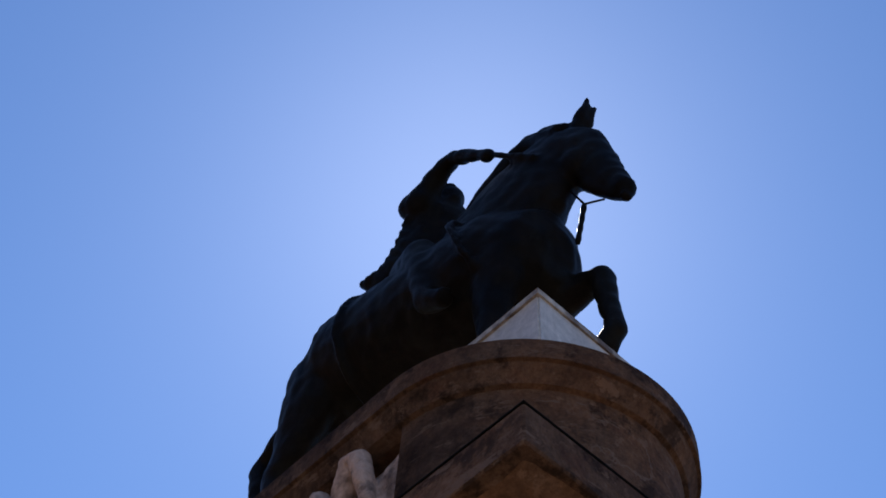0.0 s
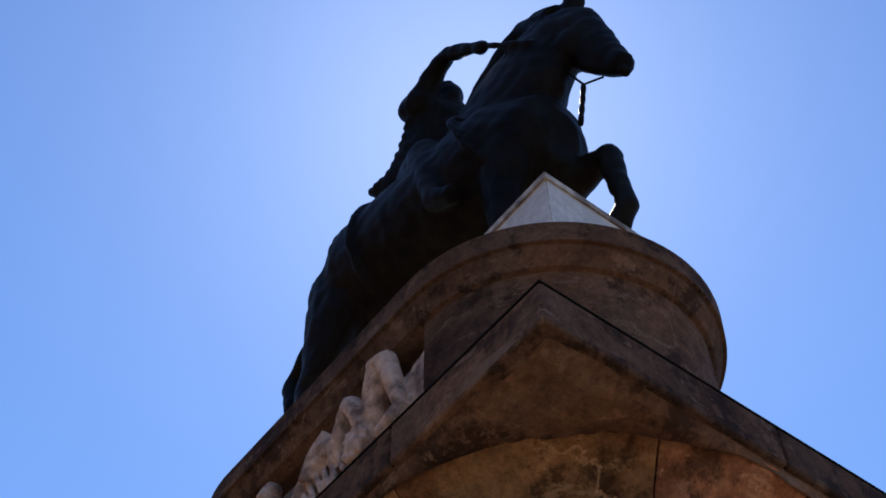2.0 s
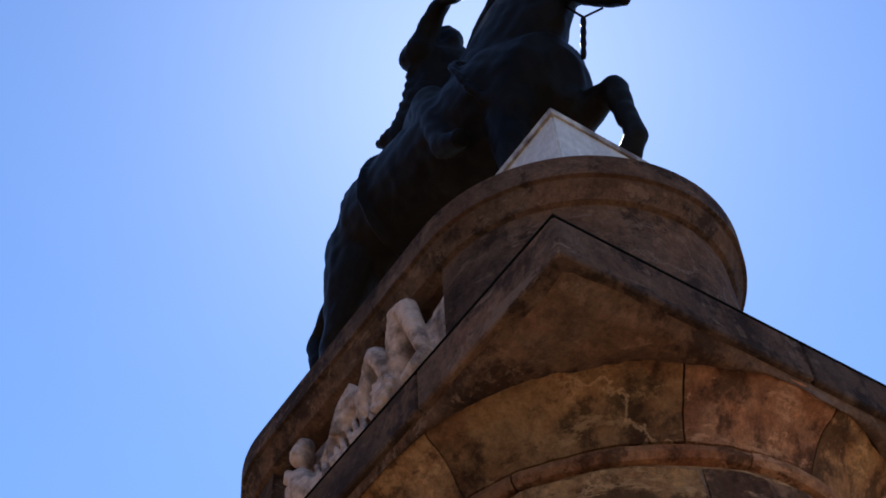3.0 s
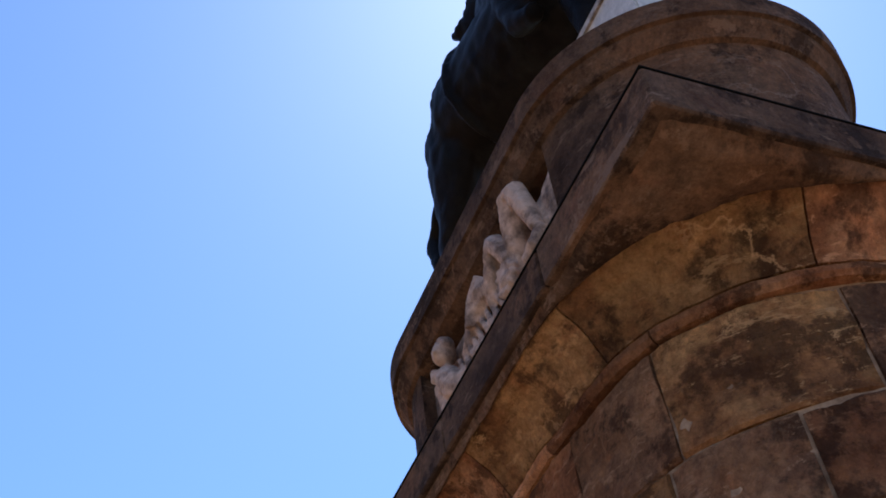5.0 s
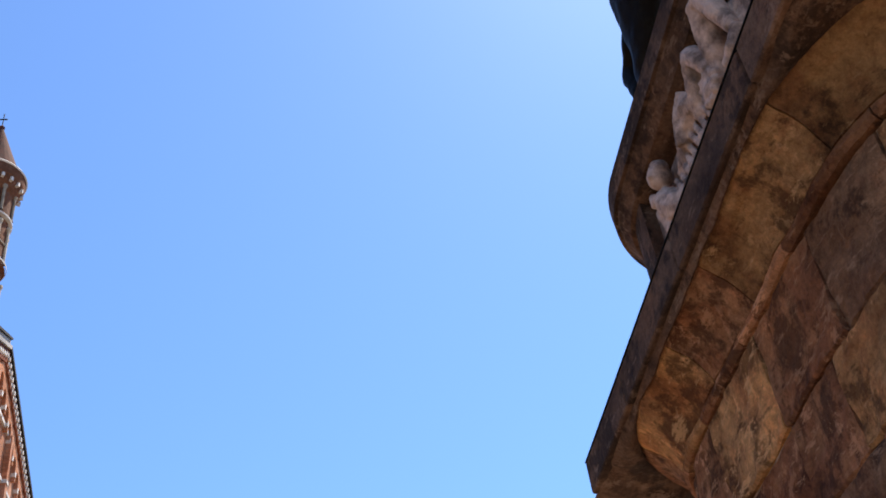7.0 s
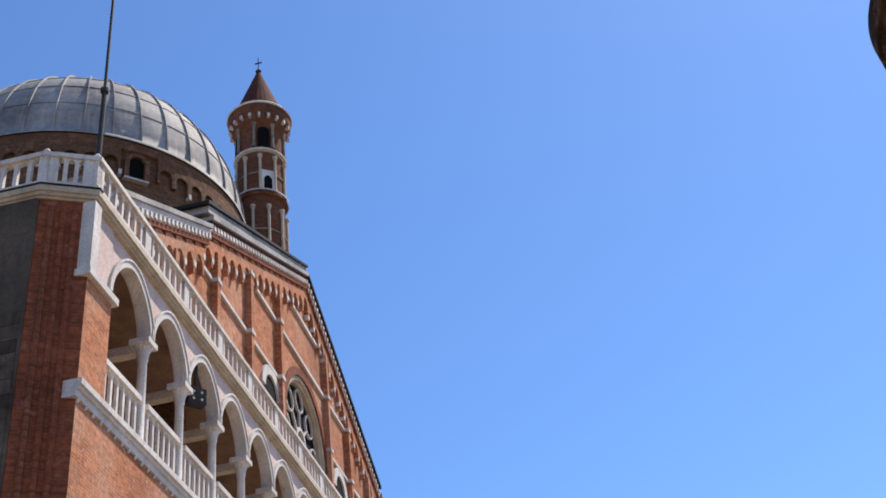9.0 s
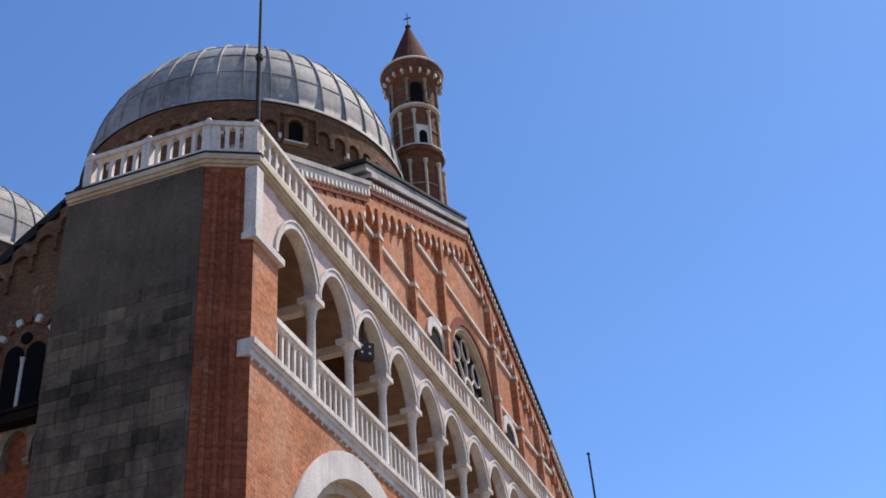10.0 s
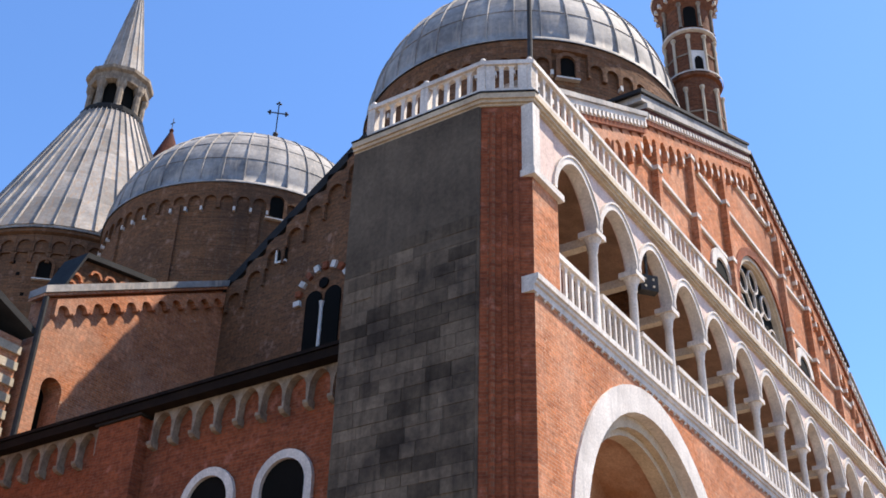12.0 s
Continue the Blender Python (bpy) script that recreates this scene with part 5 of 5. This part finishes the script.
# cropped mane
crest = [(-13.66, 9.36), (-13.72, 9.58), (-13.82, 9.72), (-13.94, 9.78), (-14.07, 9.84), (-14.17, 9.89), (-14.32, 9.89), (-14.48, 9.79), (-14.64, 9.64)]
tube(bm, [(x + 0.02, -12.24, z - 0.14, 0.12, 0.14) for x, z in crest], 12)
for (xa, za), (xb, zb) in zip(crest, crest[1:]):
    for f in (0.0, 0.35, 0.7):
        ball(bm, (xa + (xb - xa) * f, -12.22, za + (zb - za) * f - 0.05), 0.05, 0.05, 0.055, None, 8, 6)
# forelegs, one raised; hind legs; bound tail
tube(bm, [(-14.1, -12.5, 8.12, 0.2, 0.26), (-14.3, -12.53, 7.94, 0.13, 0.15), (-14.465, -12.55, 7.96, 0.1, 0.105), (-14.6, -12.55, 7.9, 0.095, 0.1), (-14.62, -12.55, 7.62, 0.066, 0.075), (-14.65, -12.55, 7.4, 0.066, 0.07), (-14.655, -12.55, 7.28, 0.075, 0.08), (-14.515, -12.55, 7.14, 0.08, 0.09), (-14.465, -12.55, 7.02, 0.1, 0.1)], 12)
tube(bm, [(-14.1, -12.1, 8.1, 0.2, 0.26), (-14.05, -12.08, 7.7, 0.13, 0.15), (-14.05, -12.08, 7.4, 0.1, 0.11), (-14.05, -12.08, 7.1, 0.07, 0.08), (-14.07, -12.08, 6.95, 0.1, 0.11), (-14.09, -12.08, 6.79, 0.13, 0.14)], 12)
for y, dx in ((-12.04, 0.0), (-12.55, 0.25)):
    tube(bm, [(-12.2 + dx, y, 8.6, 0.22, 0.4), (-12.1 + dx, y, 8.2, 0.19, 0.32), (-11.97 + dx, y, 7.85, 0.13, 0.19), (-11.85 + dx, y, 7.6, 0.1, 0.13), (-11.92 + dx, y, 7.25, 0.075, 0.085), (-11.98 + dx, y, 6.98, 0.1, 0.1), (-12.04 + dx, y, 6.79, 0.13, 0.14)], 12)
tube(bm, [(-11.95, H, 8.95, 0.1, 0.12), (-11.74, -12.28, 8.84, 0.11, 0.12), (-11.5, -12.27, 8.72, 0.11, 0.12), (-11.3, -12.26, 8.6, 0.09, 0.1), (-11.17, -12.25, 8.5, 0.06, 0.07), (-11.14, -12.25, 8.42, 0.085, 0.09), (-11.2, -12.25, 8.2, 0.08, 0.08), (-11.26, -12.25, 7.7, 0.05, 0.05)], 12)
# rider in armour with a baton
tube(bm, [(-13.0, H, 8.9, 0.34, 0.34), (-13.06, H, 9.25, 0.31, 0.28), (-13.16, H, 9.6, 0.32, 0.25), (-13.27, -12.27, 9.92, 0.33, 0.2), (-13.34, -12.26, 10.06, 0.14, 0.11)], 16)
tube(bm, [(-13.3, -12.24, 9.9, 0.16, 0.14), (-13.33, -12.22, 10.02, 0.12, 0.12), (-13.35, -12.22, 10.1, 0.1, 0.1)], 12)
ball(bm, (-13.35, -12.22, 10.12), 0.125, 0.12, 0.155)
ball(bm, (-13.42, -12.21, 10.05), 0.06, 0.07, 0.07)
ball(bm, (-13.46, -12.2, 10.1), 0.03, 0.03, 0.04, None, 8, 6)
for k in range(9):
    ball(bm, (-13.31 + 0.1 * math.cos(0.7 * k), -12.2 + 0.09 * math.sin(0.7 * k), 10.22), 0.05, 0.05, 0.04, None, 8, 6)
ball(bm, (-13.24, -12.0, 9.9), 0.16, 0.15, 0.16)
ball(bm, (-13.16, -11.98, 9.93), 0.13, 0.13, 0.15)
tube(bm, [(-13.24, -12.0, 9.92, 0.13, 0.13), (-13.4, -11.97, 10.03, 0.1, 0.1), (-13.56, -11.96, 10.11, 0.08, 0.08), (-13.65, -11.96, 10.12, 0.075, 0.075)], 12)
ball(bm, (-13.67, -11.96, 10.12), 0.075, 0.06, 0.07)
tube(bm, [(-13.65, -11.96, 10.12, 0.07, 0.07), (-13.79, -11.96, 9.98, 0.068, 0.07), (-13.9, -11.96, 9.85, 0.055, 0.06), (-14.0, -11.97, 9.72, 0.05, 0.05), (-14.06, -11.97, 9.64, 0.06, 0.065), (-14.12, -11.97, 9.57, 0.045, 0.05)], 12)
tube(bm, [(-14.06, -11.97, 9.65, 0.03, 0.03), (-14.29, -12.0, 9.35, 0.028, 0.028), (-14.5, -12.06, 9.12, 0.03, 0.03)], 8)
tube(bm, [(-13.34, -11.98, 10.05, 0.07, 0.07), (-13.4, -11.97, 10.18, 0.045, 0.045), (-13.45, -11.97, 10.3, 0.012, 0.012)], 8)
tube(bm, [(-13.33, -12.55, 9.85, 0.13, 0.13), (-13.5, -12.66, 9.5, 0.1, 0.1), (-13.75, -12.5, 9.35, 0.08, 0.08), (-13.9, -12.4, 9.3, 0.06, 0.06)], 10)
for s in (0.74, -1):
    tube(bm, [(-13.1, H + s * 0.28, 9.0, 0.18, 0.2), (-13.42, H + s * 0.5, 8.75, 0.15, 0.17), (-13.55, H + s * 0.56, 8.35, 0.12, 0.13), (-13.62, H + s * 0.57, 7.95, 0.09, 0.1), (-13.82, H + s * 0.57, 7.8, 0.07, 0.07)], 12)
tube(bm, [(-12.6, H, 9.0, 0.32, 0.18), (-12.66, H + 0.08, 9.25, 0.32, 0.13), (-12.6, H + 0.1, 9.4, 0.25, 0.08)], 12)
tube(bm, [(-13.6, H, 9.1, 0.28, 0.15), (-13.68, H, 9.38, 0.22, 0.1)], 12)
# fringe of the armour, elbow guard and straps
fringe = [(-12.62, 9.34), (-12.7, 9.31), (-12.78, 9.3), (-12.86, 9.31), (-12.93, 9.35), (-12.99, 9.42), (-13.04, 9.51), (-13.08, 9.6), (-13.1, 9.7)]
for k, (x, z) in enumerate(fringe):
    tube(bm, [(x - 0.14, -12.1, z - 0.18, 0.1, 0.08), (x, -11.98, z, 0.045, 0.045)], 6)
    ball(bm, (x + 0.015, -11.98, z + 0.02), 0.042, 0.045, 0.05, None, 8, 6)
for p in ((-13.15, -11.96, 9.74), (-13.2, -11.9, 9.86), (-13.36, -11.93, 10.1)):
    ball(bm, p, 0.045, 0.045, 0.045, None, 8, 6)
for r, x, z, tilt in ((0.56, -13.95, 8.35, 0.5), (0.57, -12.7, 8.55, -0.2)):
    pts = [(x + 0.3 * tilt * math.sin(a), H + (r - 0.02) * math.cos(a), z + (r + 0.01) * math.sin(a), 0.035, 0.03) for a in [math.tau * k / 24 for k in range(25)]]
    tube(bm, pts, 6)
bm = melted(bm, 0.022, 3)
for v in bm.verts:
    v.co += Vector((noise.noise(v.co * 9), noise.noise(v.co * 9 + Vector((7, 3, 1))), noise.noise(v.co * 9 + Vector((2, 8, 5))))) * 0.012
for pts in ([(-14.6, H, 8.78), (-14.66, H, 8.6), (-14.7, -12.32, 8.48)], [(-14.82, -12.4, 8.5), (-14.75, -12.36, 8.5), (-14.7, -12.32, 8.48)]):
    tube(bm, [(*p, 0.009, 0.009) for p in pts], 6)
tube(bm, [(-14.7 + 0.014 * k, -12.32 - 0.003 * k, 8.48 - 0.045 * k, 0.018 + 0.006 * (k % 2), 0.018 + 0.006 * (k % 2)) for k in range(9)], 6)
for v in bm.verts:
    v.co = Vector((-17.05, -9.3, 1.63)) + (v.co - Vector((-17.05, -9.3, 1.63))) * 1.065
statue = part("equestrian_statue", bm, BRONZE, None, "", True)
tagged(statue, "dark bronze horse and rider on a white marble plinth", "statue")
